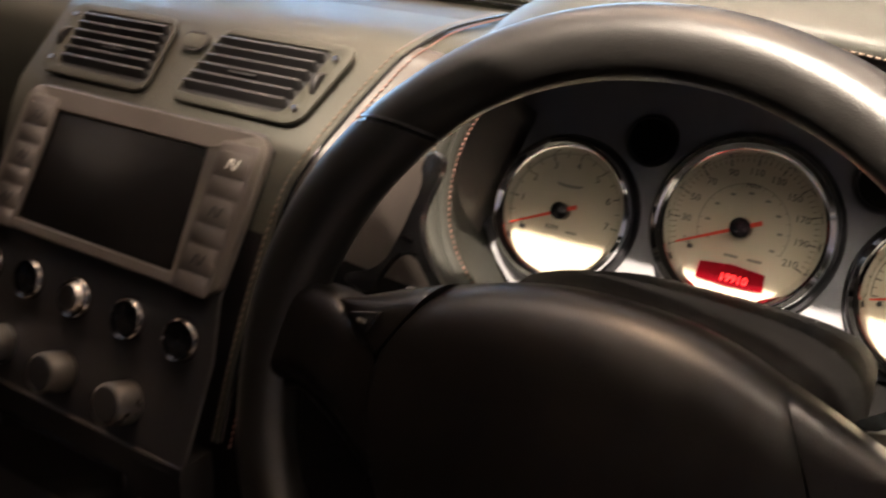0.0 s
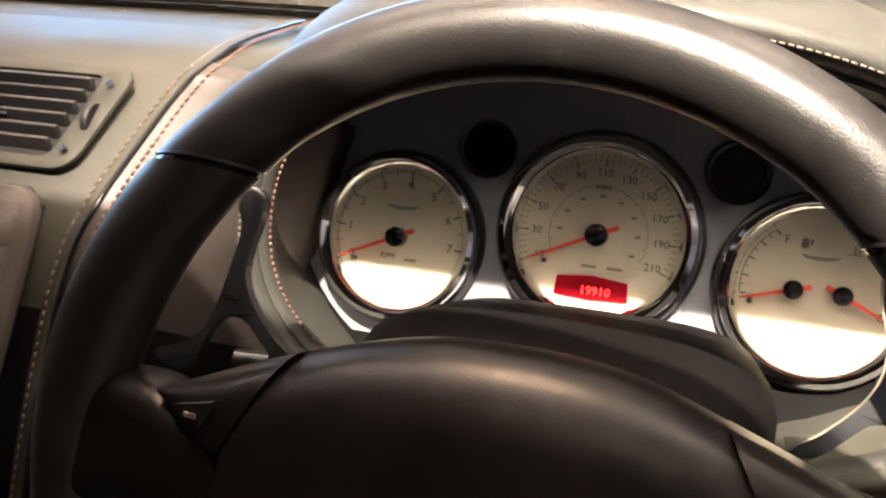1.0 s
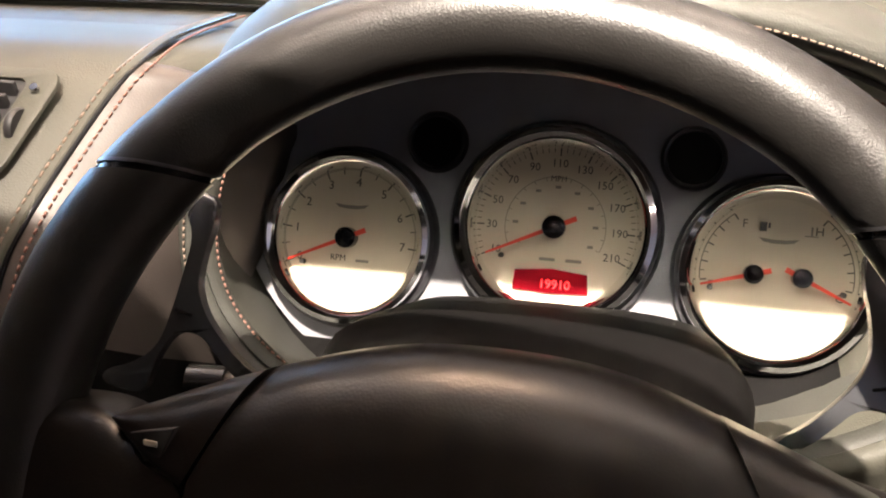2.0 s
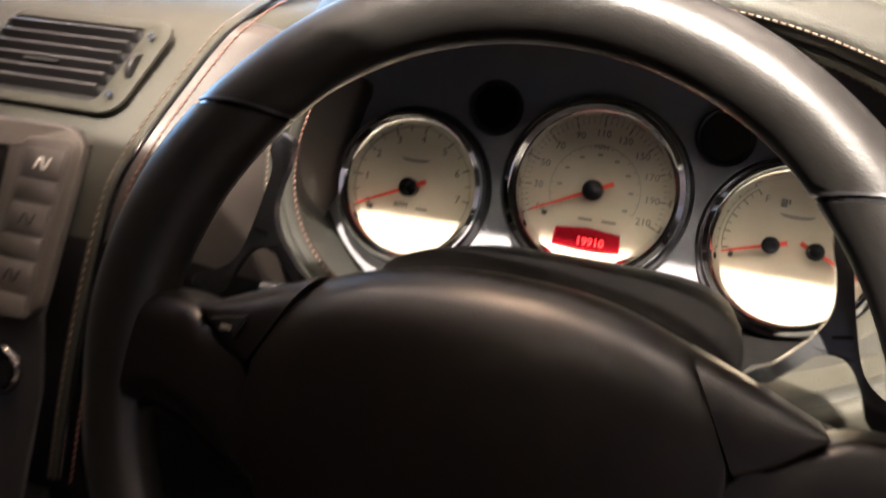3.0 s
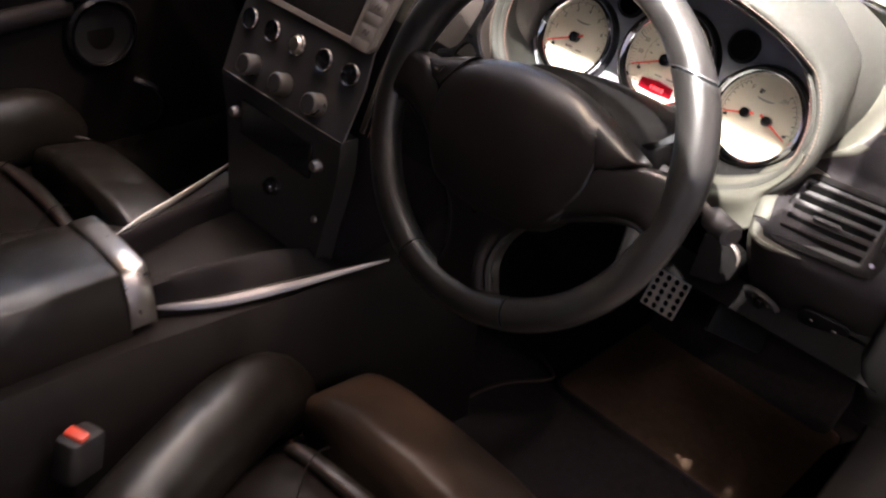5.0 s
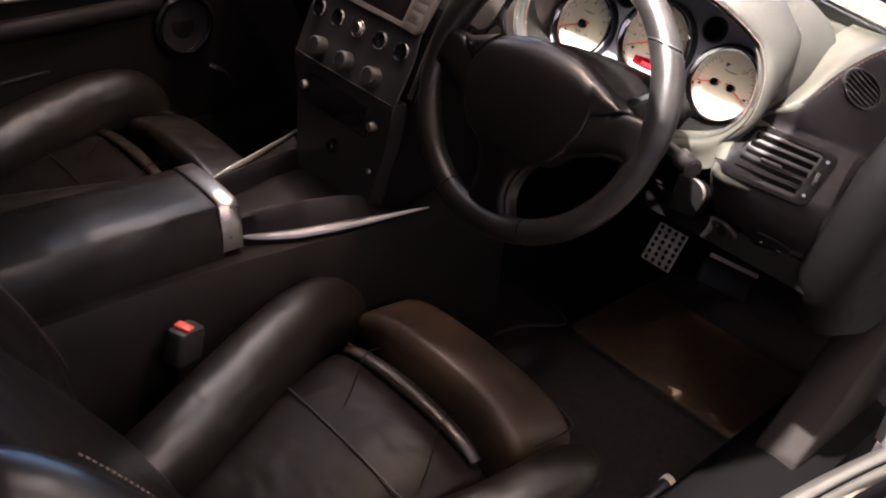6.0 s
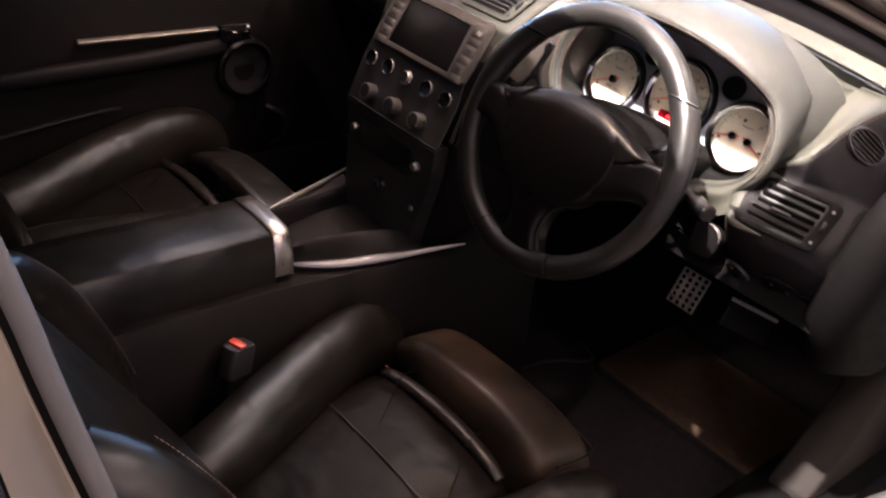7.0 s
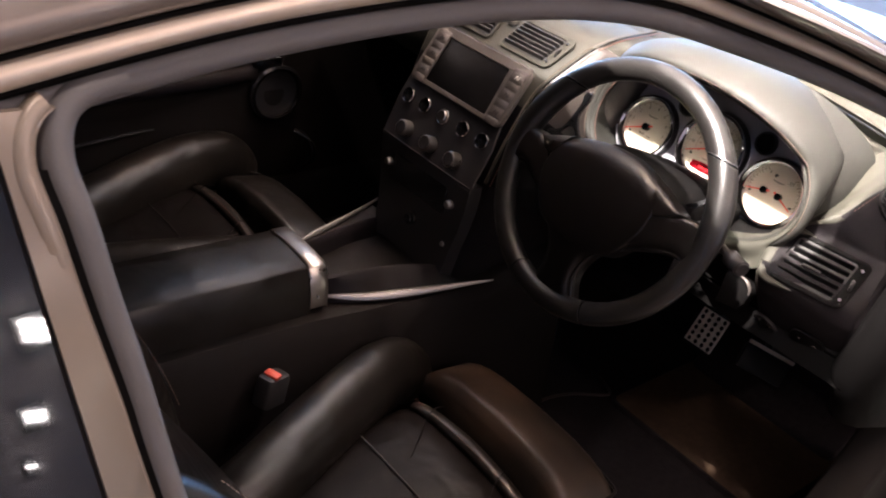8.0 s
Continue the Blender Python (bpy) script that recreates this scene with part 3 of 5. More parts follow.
def air_vent(name, m, w, h, blades, label, wheel_side, frame_mat, blade_mat=None):
    """A louvred vent in the local xy plane of m, its blades across, its thumb wheel beside them."""
    t = thing(name, tuple(m.translation), label, "air vent")
    skew = 0.012 if wheel_side > 0 else -0.012
    def slanted(o):
        return [(x + skew * y / h, y) for x, y in o]
    inner = [(x - wheel_side * 0.007, y) for x, y in rounded(w - 0.02, h - 0.008, 0.006, 4)]
    outer = rounded(w, h + 0.006, 0.012, 4)
    part("frame", moved(ring_plate(slanted(outer), slanted(inner), 0.0025, 0.001), m), frame_mat, t, "moulded vent frame")
    part("duct", moved(loft([[(x, y, 0.0005) for x, y in slanted(inner)], [(x * 0.94, y * 0.9, -0.05) for x, y in slanted(inner)]], caps=True), m), DARK_PLASTIC, t, "dark duct behind the blades")
    for k in range(blades):
        y = (h - 0.014) * ((k + 0.5) / blades - 0.5)
        b = moved(box(w - 0.026, 0.012, 0.0026, 0.001), m @ pose(-wheel_side * 0.007 + skew * y / h, y, 0.0005, 62, 0, 0) @ pose(0, 0.0, 0))
        part("blade", b, blade_mat or DARK_PLASTIC, t)
    part("tab", moved(box(0.026, 0.004, 0.0045, 0.0015), m @ pose(-wheel_side * 0.012, -0.004, 0.001)), DARK_PLASTIC, t, "adjusting tab")
    x = wheel_side * (w / 2 - 0.0095)
    wheel_bm = moved(lathe([(0.0, -0.0022), (0.0095, -0.0022), (0.0102, -0.0012), (0.0102, 0.0012), (0.0095, 0.0022), (0.0, 0.0022)], 20), m @ pose(x + skew * 0.05, 0, -0.002, 0, 90, 0))
    part("thumb_wheel", wheel_bm, DARK_PLASTIC, t, "ribbed thumb wheel")
    for y in (h * 0.33, -h * 0.36):
        part("marker", moved(lathe([(0.0, 0.0012), (0.0022, 0.0012), (0.0026, 0.0)], 12), m @ pose(x + skew * y / h, y, 0.004)), CHROME, t, "small bright marker")
    return t


air_vent("centre_vent", VENT @ pose(0.077, -0.031, 0.003), 0.118, 0.062, 6, "black louvred centre dash vent with a thumb wheel", 1, DASH)
air_vent("centre_vent", VENT @ pose(-0.077, -0.031, 0.003), 0.118, 0.062, 6, "black louvred centre dash vent with a thumb wheel", -1, DASH)
alarm = thing("alarm_button", tuple((VENT @ pose(0, -0.01, 0.003)).translation), "oval grey button between the centre vents", "button")
part("button", moved(plate(rounded(0.024, 0.013, 0.006, 6), 0.0012, 0.0006), VENT @ pose(0, -0.013, 0.0025)), DASH, alarm)
part("bezel", moved(ring_plate(rounded(0.026, 0.018, 0.0085, 6), rounded(0.0225, 0.0145, 0.0067, 6), 0.0014, 0.0004), VENT @ pose(0, -0.013, 0.0022)), DARK_PLASTIC, alarm)

# ---- centre stack ----
stack = thing("control_panel", (0, 0.1, 0.75), "graphite control panel with a dark screen, buttons and knobs", "control panel")
BUTTON = material("smoked metal button", (0.13, 0.115, 0.105), 0.4, metal=0.6, vary=0.15, scale=40)
BEZEL = material("dull satin metal", (0.19, 0.168, 0.15), 0.36, metal=0.7, vary=0.12, scale=30)
ICON_WHITE = material("white icon print", (0.75, 0.72, 0.66), 0.5)
S = STACK_AT @ pose(0, 0, 0.004)
# below the screen the panel stands more upright
LP = S @ pose(0, -0.095, 0) @ pose(0, 0, 0, 10, 0, 0)
part("fascia", moved(plate([(0.121, 0.004), (0.11, 0.013), (-0.108, 0.013), (-0.12, 0.004), (-0.124, -0.096), (0.1205, -0.096)], 0.003, 0.001), S @ pose(0, 0, -0.004)), STACK, stack, "graphite painted fascia")
part("button_fascia", moved(plate([(0.1205, -0.0005), (-0.124, -0.0005), (-0.1295, -0.04), (-0.128, -0.118), (0.123, -0.118), (0.1265, -0.04)], 0.003, 0.0008), LP @ pose(0, 0, -0.004)), STACK, stack, "graphite painted button panel")
part("lower_fascia", loft([[(-w - 0.003, y, z), (-w * 0.6, y - 0.002, z), (w * 0.6, y - 0.002, z), (w - 0.003, y, z), (w - 0.003, y + 0.04, z), (-w - 0.003, y + 0.04, z)] for w, y, z in ((0.1255, 0.069, 0.66), (0.124, 0.069, 0.64), (0.12, 0.071, 0.61), (0.114, 0.07, 0.57), (0.106, 0.066, 0.53), (0.098, 0.06, 0.465))]), STACK, stack, "graphite lower fascia", True, 40)


def screen_outline(grow, r):
    """A rounded outline a little wider at its foot."""
    return [(x * (1 - 0.025 * (y / 0.05)) - 0.002 - 0.04 * (y + 0.043), y - 0.047) for x, y in rounded(0.1575 + grow, 0.083 + grow, r, 5)]


part("screen_bezel", moved(ring_plate([(x + 0.0005, y - 0.043) for x, y in rounded(0.243, 0.108, 0.014, 5)], screen_outline(0.001, 0.002), 0.006, 0.0018), S @ pose(0, 0, -0.002)), BEZEL, stack, "satin silver screen surround")
part("screen", moved(plate(screen_outline(0.0, 0.001), 0.0035, 0.0006), S @ pose(0, 0, -0.002)), SCREEN, stack, "unlit dark screen")
for sx in (-1, 1):
    part("button_panel", moved(box(0.0325, 0.101, 0.0022, 0.003), S @ pose(sx * 0.0985 + 0.0005, -0.0475, 0.0024)), BUTTON, stack, "smoked button panel")
    for k in range(3):
        b = part("side_button", moved(box(0.026, 0.0165, 0.0009, 0.0005), S @ pose(sx * 0.0985 + 0.0005, -0.012 - 0.032 * k, 0.0042)), BUTTON, stack)
        part("icon", moved(merge(*[moved(box(0.0016, 0.0075, 0.0004, 0.0004), pose(0.0036 * j, 0, 0, 0, 0, 18 * (-1) ** j)) for j in (-1, 0, 1)]), S @ pose(sx * 0.0985 + 0.0005, -0.012 - 0.032 * k, 0.005)), ICON_WHITE if sx > 0 and k == 0 else STACK, b, "small white icon" if sx > 0 and k == 0 else "small dark icon")
        part("side_panel", moved(box(0.0268, 0.0125, 0.0006, 0.0004), S @ pose(sx * 0.0985 + 0.0005, -0.0275 - 0.032 * k, 0.0042)), BUTTON, stack)
for k, x in enumerate((-0.1035, -0.0555, -0.004, 0.049, 0.0985)):
    clear = k == 2
    b = part("round_button", moved(lathe([(0.0, 0.009 if clear else 0.004), (0.009, 0.009 if clear else 0.0045), (0.011, 0.005), (0.0122, 0.002)], 28), LP @ pose(x, -0.033, -0.002)), GLOSS_BLACK if not clear else KNOB, stack, "glassy starter button" if clear else "gloss black round button")
    part("chrome_ring", moved(lathe([(0.0118, 0.0), (0.0122, 0.005), (0.0134, 0.006), (0.0148, 0.004), (0.0152, 0.0)], 32), LP @ pose(x, -0.033, -0.002)), DARK_CHROME, b, "thin chrome ring")
for x in (-0.071, -0.003, 0.064):
    k = part("knob", moved(lathe([(0.0, 0.0235), (0.0125, 0.0235), (0.0138, 0.0225), (0.0142, 0.02), (0.0148, 0.004), (0.017, 0.002), (0.0175, 0.0)], 36), LP @ pose(x, -0.086, -0.006)), KNOB, stack, "machined aluminium rotary knob")
    part("knob_cap", moved(lathe([(0.0, 0.0242), (0.0112, 0.0242), (0.0118, 0.0236)], 28), LP @ pose(x, -0.086, -0.006)), STACK, k)
part("radio_slot", moved(box(0.15, 0.05, 0.004, 0.003), facing(-0.004, 0.068, 0.612, 4)), GLOSS_BLACK, stack, "gloss black radio slot")
for x in (-0.092, 0.083):
    part("latch_knob", moved(lathe([(0.0, 0.012), (0.006, 0.0115), (0.0075, 0.009), (0.0085, 0.0)], 20), facing(x, 0.07, 0.612, 4)), KNOB, stack, "small bright latch knob")

# ---- instrument cluster ----
CL = facing(0.382, 0.306, 0.812, 20)
pod = thing("instrument_binnacle", (0.39, 0.25, 0.73), "slate leather instrument binnacle with stitched lip", "binnacle")


def lip(a, grow=0.0, y_add=0.0):
    """The rolled edge of the binnacle at angle a: wider towards the door, its foot curling back to the driver."""
    c, s = math.cos(a), math.sin(a)
    w = (0.199 if c > 0 else 0.179) + grow
    up, down = 0.1145 + grow, 0.0955 + grow * 0.7
    x = 0.391 + w * math.copysign(abs(c) ** (0.92 if c > 0 else 0.815), c)
    z = 0.83 + (up if s > 0 else down) * math.copysign(abs(s) ** 0.92, s)
    d = 0.9445 - z
    return Vector((x, 0.1955 + 0.64 * min(d, 0.051) - 0.2 * max(0.0, d - 0.051) + y_add, z))


N = 72
angles = [2 * math.pi * k / N for k in range(N)]
def hood_ring(grow, back, drop, outer=False):
    """One ring of the hood; drop lowers its foot and spreads its passenger side; the outer skin draws in towards the windscreen and keeps close beside the low door side."""
    ring = []
    for a in angles:
        c, sn = max(0.0, math.cos(a)), math.sin(a)
        close = max(0.0, min(1.0, (0.4 - sn) / 0.5)) * min(1.0, 2 * c) if outer else 0.0
        draw = 0.38 * max(0.0, back - 0.02) * c if outer else 0.0
        ring.append(lip(a, grow - close * max(0.0, grow - 0.009), back) + Vector((-0.4 * drop * max(0.0, -math.cos(a)) - draw, 0, -drop * (1 - close) * max(0.0, -sn))))
    return ring


hood_rings = [hood_ring(*r) for r in ((0.014, 0.16, 0.04), (0.012, 0.09, 0.03), (0.002, 0.035, 0.012), (-0.005, 0.012, 0.003), (-0.0065, 0.006, 0), (-0.004, 0.0005, 0), (-0.0015, -0.001, 0), (0.0008, 0.0015, 0), (0.003, -0.0025, 0), (0.0065, -0.0042, 0), (0.011, -0.0025, 0), (0.016, 0.005, 0), (0.023, 0.03, 0.015, True), (0.028, 0.055, 0.03, True), (0.029, 0.08, 0.04, True), (0.026, 0.115, 0.05, True), (0.02, 0.155, 0.05, True), (0.0, 0.195, 0.04, True), (-0.02, 0.235, 0, True), (-0.05, 0.28, 0, True))]
part("hood", loft(hood_rings, caps=False), POD, pod, "rolled leather hood", True, 70)
lip_path = [lip(a, 0.0075, -0.0048) for a in [math.radians(-14 + 254 * k / 150) for k in range(151)]]
stitches(lip_path, THREAD, pod, "lip_stitching", 0.0036, 0.0006)
stitches([lip(a, -0.0062, 0.0045) for a in [math.radians(-14 + 264 * k / 150) for k in range(151)]], RED_THREAD, pod, "lip_stitching", 0.0036, 0.0006)

cluster = thing("instrument_cluster", (0.382, 0.31, 0.74), "slate instrument panel with three cream chrome-ringed dials", "instrument cluster")
panel_ring = [(CL.inverted() @ p).to_2d() for p in hood_ring(0.011, 0.11, 0.033)]
part("cluster_panel", moved(plate([(p.x, p.y) for p in panel_ring], 0.004, 0.001), CL @ pose(0, 0, -0.006)), CLUSTER, cluster, "slate grey backing panel")


def on_dial(m, r, a, h=0.0):
    return m @ pose(r * math.cos(radians(a)), r * math.sin(radians(a)), h)


def ticks(m, r0, r1, starts, wide, mat, parent):
    """Short marks on a dial, each a part; alike ones share their mesh."""
    first = part("tick", box(r1 - r0, wide, 0.0003, 0.00005), mat, parent)
    data = first.data
    for k, a in enumerate(starts):
        ob = first if k == 0 else new("tick", data)
        ob.parent = parent
        ob.matrix_local = on_dial(m, (r0 + r1) / 2, a) @ pose(0, 0, 0, 0, 0, a)


def needle(m, a, long, tail, parent, hub):
    n = part("needle", moved(loft([[(-tail, -0.0015, 0.006), (-tail, 0.0015, 0.006), (-tail, 0.0015, 0.0072), (-tail, -0.0015, 0.0072)], [(long, -0.0006, 0.006), (long, 0.0006, 0.006), (long, 0.0006, 0.0068), (long, -0.0006, 0.0068)]]), m @ pose(0, 0, 0, 0, 0, a)), NEEDLE, parent, "slim red needle", False)
    part("needle_hub", moved(lathe([(0.0, 0.0105), (hub * 0.7, 0.0103), (hub, 0.009), (hub, 0.002)], 24), m), GLOSS_BLACK, parent, "dark needle hub")
    part("stop_pin", moved(lathe([(0.0, 0.004), (0.0015, 0.0038), (0.0016, 0.0)], 10), on_dial(m, long * 0.83, a + 7)), INK, parent)


CLUSTER_RING = material("dark slate ring", (0.016, 0.015, 0.018), 0.3, vary=0.1, scale=60)


def gauge(x, y, r, label):
    m = CL @ pose(x, y, 0)
    g = part("dial_face", moved(lathe([(0.0, 0.0012), (r * 0.82, 0.0012), (r * 0.83, 0.0)], 64), m), DIAL, cluster, label)
    part("bezel", moved(lathe([(r * 0.80, 0.001), (r * 0.82, 0.006), (r * 0.88, 0.011), (r * 0.93, 0.0135), (r * 0.985, 0.0125), (r, 0.009), (r, 0.0)], 72), m), CHROME, g, "polished chrome bezel")
    part("shroud_ring", moved(lathe([(r * 0.99, 0.0), (r * 1.0, 0.006), (r * 1.03, 0.006), (r * 1.06, 0.003), (r * 1.07, -0.002)], 64), m), CLUSTER_RING, g, "dark outer ring")
    part("badge", moved(plate([(0.0105, 0.0016), (0.004, 0.0008), (-0.004, 0.0008), (-0.0105, 0.0016), (-0.008, -0.0006), (-0.003, -0.0014), (0.003, -0.0014), (0.008, -0.0006)], 0.0003, 0.0001), m @ pose(0, r * 0.36 if label[0] != "s" else -0.3, 0.0012)), PALE_INK, g, "faded winged emblem") if label[0] != "s" else None
    return m @ pose(0, 0, 0.0012), g


# engine speed
m, g = gauge(-0.12, -0.011, 0.051, "cream engine speed dial")
ticks(m, 0.0365, 0.0405, [204 - 30 * k for k in range(8)], 0.0008, INK, g)
ticks(m, 0.0375, 0.0402, [189 - 30 * k for k in range(7)], 0.0005, INK, g)
part("scale_arc", moved(ring_arc := ring_plate([(0.0406 * math.cos(radians(a)), 0.0406 * math.sin(radians(a))) for a in range(0, 360, 5)], [(0.0402 * math.cos(radians(a)), 0.0402 * math.sin(radians(a))) for a in range(0, 360, 5)], 0.0002, 0.00005), m), PALE_INK, g)
for k in range(8):
    part("numeral", moved(lettering(str(k), 0.0072), on_dial(m, 0.033, 204 - 30 * k)), INK, g)
part("lettering", moved(lettering("RPM", 0.0052), m @ pose(-0.006, -0.0125, 0)), INK, g)
part("small_print", moved(box(0.008, 0.0016, 0.0003, 0.0003), m @ pose(0.009, -0.0135, 0)), PALE_INK, g)
needle(m, 204, 0.0385, 0.0125, g, 0.0062)

# road speed
m, g = gauge(0.001, 0.005, 0.057, "speed dial, cream, with miles and kilometre scales")
ticks(m, 0.0405, 0.045, [204.5 - 22.9 * k for k in range(11)], 0.0008, INK, g)
ticks(m, 0.0425, 0.045, [204.5 - 4.58 * k for k in range(51) if k % 5], 0.0004, INK, g)
ticks(m, 0.0265, 0.0285, [205 - 14.4 * k for k in range(17)], 0.0004, PALE_INK, g)
part("inner_arc", loft([[m @ Vector(((0.0284 + d) * math.cos(radians(a)), (0.0284 + d) * math.sin(radians(a)), h)) for a in range(-25, 206, 5)] for d, h in ((0, 0), (0, 0.0002), (0.0004, 0.0002), (0.0004, 0))], closed=False), PALE_INK, g)
for k in range(11):
    part("numeral", moved(lettering(str(10 + 20 * k), 0.0064), on_dial(m, 0.0362, 204.5 - 22.9 * k)), INK, g)
for k in range(9):
    part("faded_numeral", moved(box(0.0032, 0.0016, 0.0003, 0.0003), on_dial(m, 0.0228, 205 - 28.8 * k)), PALE_INK, g)
part("lettering", moved(lettering("MPH", 0.0046), m @ pose(0, 0.0275, 0)), INK, g)
for x in (-0.003, 0.012):
    part("small_print", moved(box(0.009, 0.0018, 0.0003, 0.0003), m @ pose(x, -0.0185, 0)), PALE_INK, g)
needle(m, 205, 0.0415, 0.0135, g, 0.0066)
d = part("display", moved(plate([(0.0215, -0.0055), (0.0205, 0.0055), (0.0, 0.0075), (-0.0205, 0.0055), (-0.0215, -0.0055), (0.0, -0.0065)], 0.0016, 0.0004), m @ pose(0.0, -0.0312, 0)), DISPLAY, g, "red backlit odometer display")
part("digits", moved(lettering("19910", 0.0072), m @ pose(0.0025, -0.0327, 0.002)), DIGITS, d, "glowing red digits")

# fuel and temperature
m, g = gauge(0.122, -0.0115, 0.052, "cream fuel and temperature dial")
for s, first in ((1, 127), (-1, 53)):
    ticks(m, 0.0362, 0.0398, [first + s * 15.2 * k for k in range(5)], 0.0008, INK, g)
    ticks(m, 0.0375, 0.0398, [first + s * (7.6 + 15.2 * k) for k in range(4)], 0.0005, INK, g)
    part("scale_arc", loft([[m @ Vector(((0.0397 + e) * math.cos(radians(first + s * a)), (0.0397 + e) * math.sin(radians(first + s * a)), h)) for a in range(0, 62, 4)] for e, h in ((0, 0), (0, 0.0002), (0.0005, 0.0002), (0.0005, 0))], closed=False), INK, g)
    needle(m @ pose(-0.0125 * s, 0, 0), 196 if s > 0 else -25, 0.028, 0.0095, g, 0.0052)
for text, a, r in (("F", 124, 0.0325), ("E", 193, 0.0345), ("H", 51, 0.0325), ("C", -16, 0.0345)):
    part("numeral", moved(lettering(text, 0.0066), on_dial(m, r, a)), INK, g)
part("pump_icon", merge(moved(box(0.0036, 0.005, 0.0004, 0.0003), m @ pose(-0.0085, 0.0262, 0)), moved(box(0.0012, 0.003, 0.0004, 0.0003), m @ pose(-0.0055, 0.027, 0))), INK, g, "small fuel pump symbol")
part("heat_icon", merge(moved(box(0.001, 0.005, 0.0004, 0.0003), m @ pose(0.0165, 0.0252, 0)), moved(box(0.007, 0.0006, 0.0004, 0.0002), m @ pose(0.0165, 0.0226, 0))), PALE_INK, g, "small thermometer symbol")

for x in (-0.071, 0.074):
    m = CL @ pose(x, 0.049, 0)
    b = part("blank_dial", moved(lathe([(0.0, 0.001), (0.0145, 0.001), (0.015, 0.003)], 36), m), SCREEN, cluster, "small blank black dial")
    part("rim", moved(lathe([(0.0145, 0.0), (0.0148, 0.004), (0.0165, 0.0045), (0.0178, 0.002), (0.018, -0.001)], 40), m), CLUSTER_RING, b)


# ---- steering wheel ----
W = facing(0.384, 0.067, 0.79, 22)
wheel = thing("steering_wheel", (0.381, 0.068, 0.788), "black leather steering wheel with stitched seams", "steering wheel")


def rim_arc(a0, a1, n, fat, skew0=0.0, skew1=0.0):
    """A stretch of rim; skew turns its end faces by so many degrees from the middle of the section to its edge."""
    rings = []
    for k in range(n + 1):
        u = k / n
        mid = a0 + (a1 - a0) * u
        f = fat(mid)
        R, rad, dep = 0.1735, 0.0168 * f, 0.0165 * f
        skew = skew0 * (1 - u) ** 3 + skew1 * u**3
        ring = []
        for j in range(20):
            b = 2 * math.pi * j / 20
            r = R + rad * math.cos(b)
            a = radians(mid + skew * math.cos(b))
            ring.append(Vector((r * math.cos(a), r * math.sin(a), dep * math.sin(b))))
        rings.append(ring)
    return moved(loft(rings), W)


def grip(a):
    """The rim thickens towards the thumb rests."""
    a = a % 360
    d = min(abs(a - 22), abs(a - 158))
    return 1.0 + 0.14 * max(0.0, 1 - (d / 28) ** 2)


for a0, a1, n, s0, s1, label in ((40.6, 138.4, 48, -4.8, 4.8, "padded leather rim top"), (139.6, 246.5, 48, 4.8, 0, "grained leather rim grip"), (247.5, 292.5, 22, 0, 0, "leather rim base"), (293.5, 399.4, 48, 0, -4.8, "grained leather rim grip")):
    part("rim", rim_arc(a0, a1, n, grip, s0, s1), RIM_LEATHER, wheel, label, True, 60)
for a, sk in ((40.0, -4.8), (139.0, 4.8), (247.0, 0), (293.0, 0)):
    part("seam", rim_arc(a - 0.7, a + 0.7, 2, lambda b: grip(b) * 0.95, sk, sk), GLOSS_BLACK, wheel, "sunken rim seam")
    # Highlight along the slanted seams, made as a thin lighter strip
    if abs(sk) > 1:
        part("seam_glint", rim_arc(a - 1.0 if a > 90 else a + 0.5, a - 0.5 if a > 90 else a + 1.0, 1, lambda b: grip(b) * 1.006, sk, sk), GUNMETAL, wheel, "thin metal strip for the seam highlight")

# hub pad with its spokes: a domed plate over one outline
def dome(u, v):
    return 0.031 - 0.6 * u * u - 1.2 * (v + 0.02) ** 2


def padded(top, bottom, n, m, lift=0.0, fall=(0.012, 0.012), roll=(0.02, 0.01), fade=1.1):
    """A cushion between two edge curves given as functions of u in 0..1; fall and roll shape its two rounded edges, the first only up to u = fade."""
    rings = []
    for k in range(n + 1):
        a, b = top(k / n), bottom(k / n)
        span = (b - a).length
        front, back = [], []
        for j in range(m + 1):
            t = (1 - math.cos(math.pi * j / m)) / 2
            u, v = a[0] + (b[0] - a[0]) * t, a[1] + (b[1] - a[1]) * t
            drop = 0.0
            for f, r, d in ((fall[0] if k / n < fade else 0.0, roll[0], t * span), (fall[1], roll[1], (1 - t) * span)):
                e = min(1.0, d / min(r, span * 0.6 + 1e-6))
                drop += f * (1 - math.sqrt(max(0.0, 1 - (1 - e) ** 2)))
            front.append(Vector((u, v, dome(u, v) - drop + lift)))
            back.append(Vector((u, v, dome(u, v) - 0.034)))
        rings.append(front + back[::-1])
    return moved(loft(rings), W)


def curve(pts):
    q = spline([(x, y, 0) for x, y in pts], 41)
    def at(t):
        f = t * 40
        i = min(39, int(f))
        return q[i].lerp(q[i + 1], f - i)
    return at


part("airbag_cover", padded(curve([(-0.0755, 0.0475), (-0.05, 0.0555), (-0.02, 0.0608), (0.02, 0.0608), (0.05, 0.056), (0.0785, 0.0462)]), curve([(-0.0975, 0.005), (-0.094, -0.03), (-0.052, -0.078), (0.052, -0.078), (0.094, -0.03), (0.0975, 0.005)]), 32, 24, 0.0, (0.024, 0.004), (0.034, 0.008)), LEATHER, wheel, "smooth black airbag cover", True, 60)
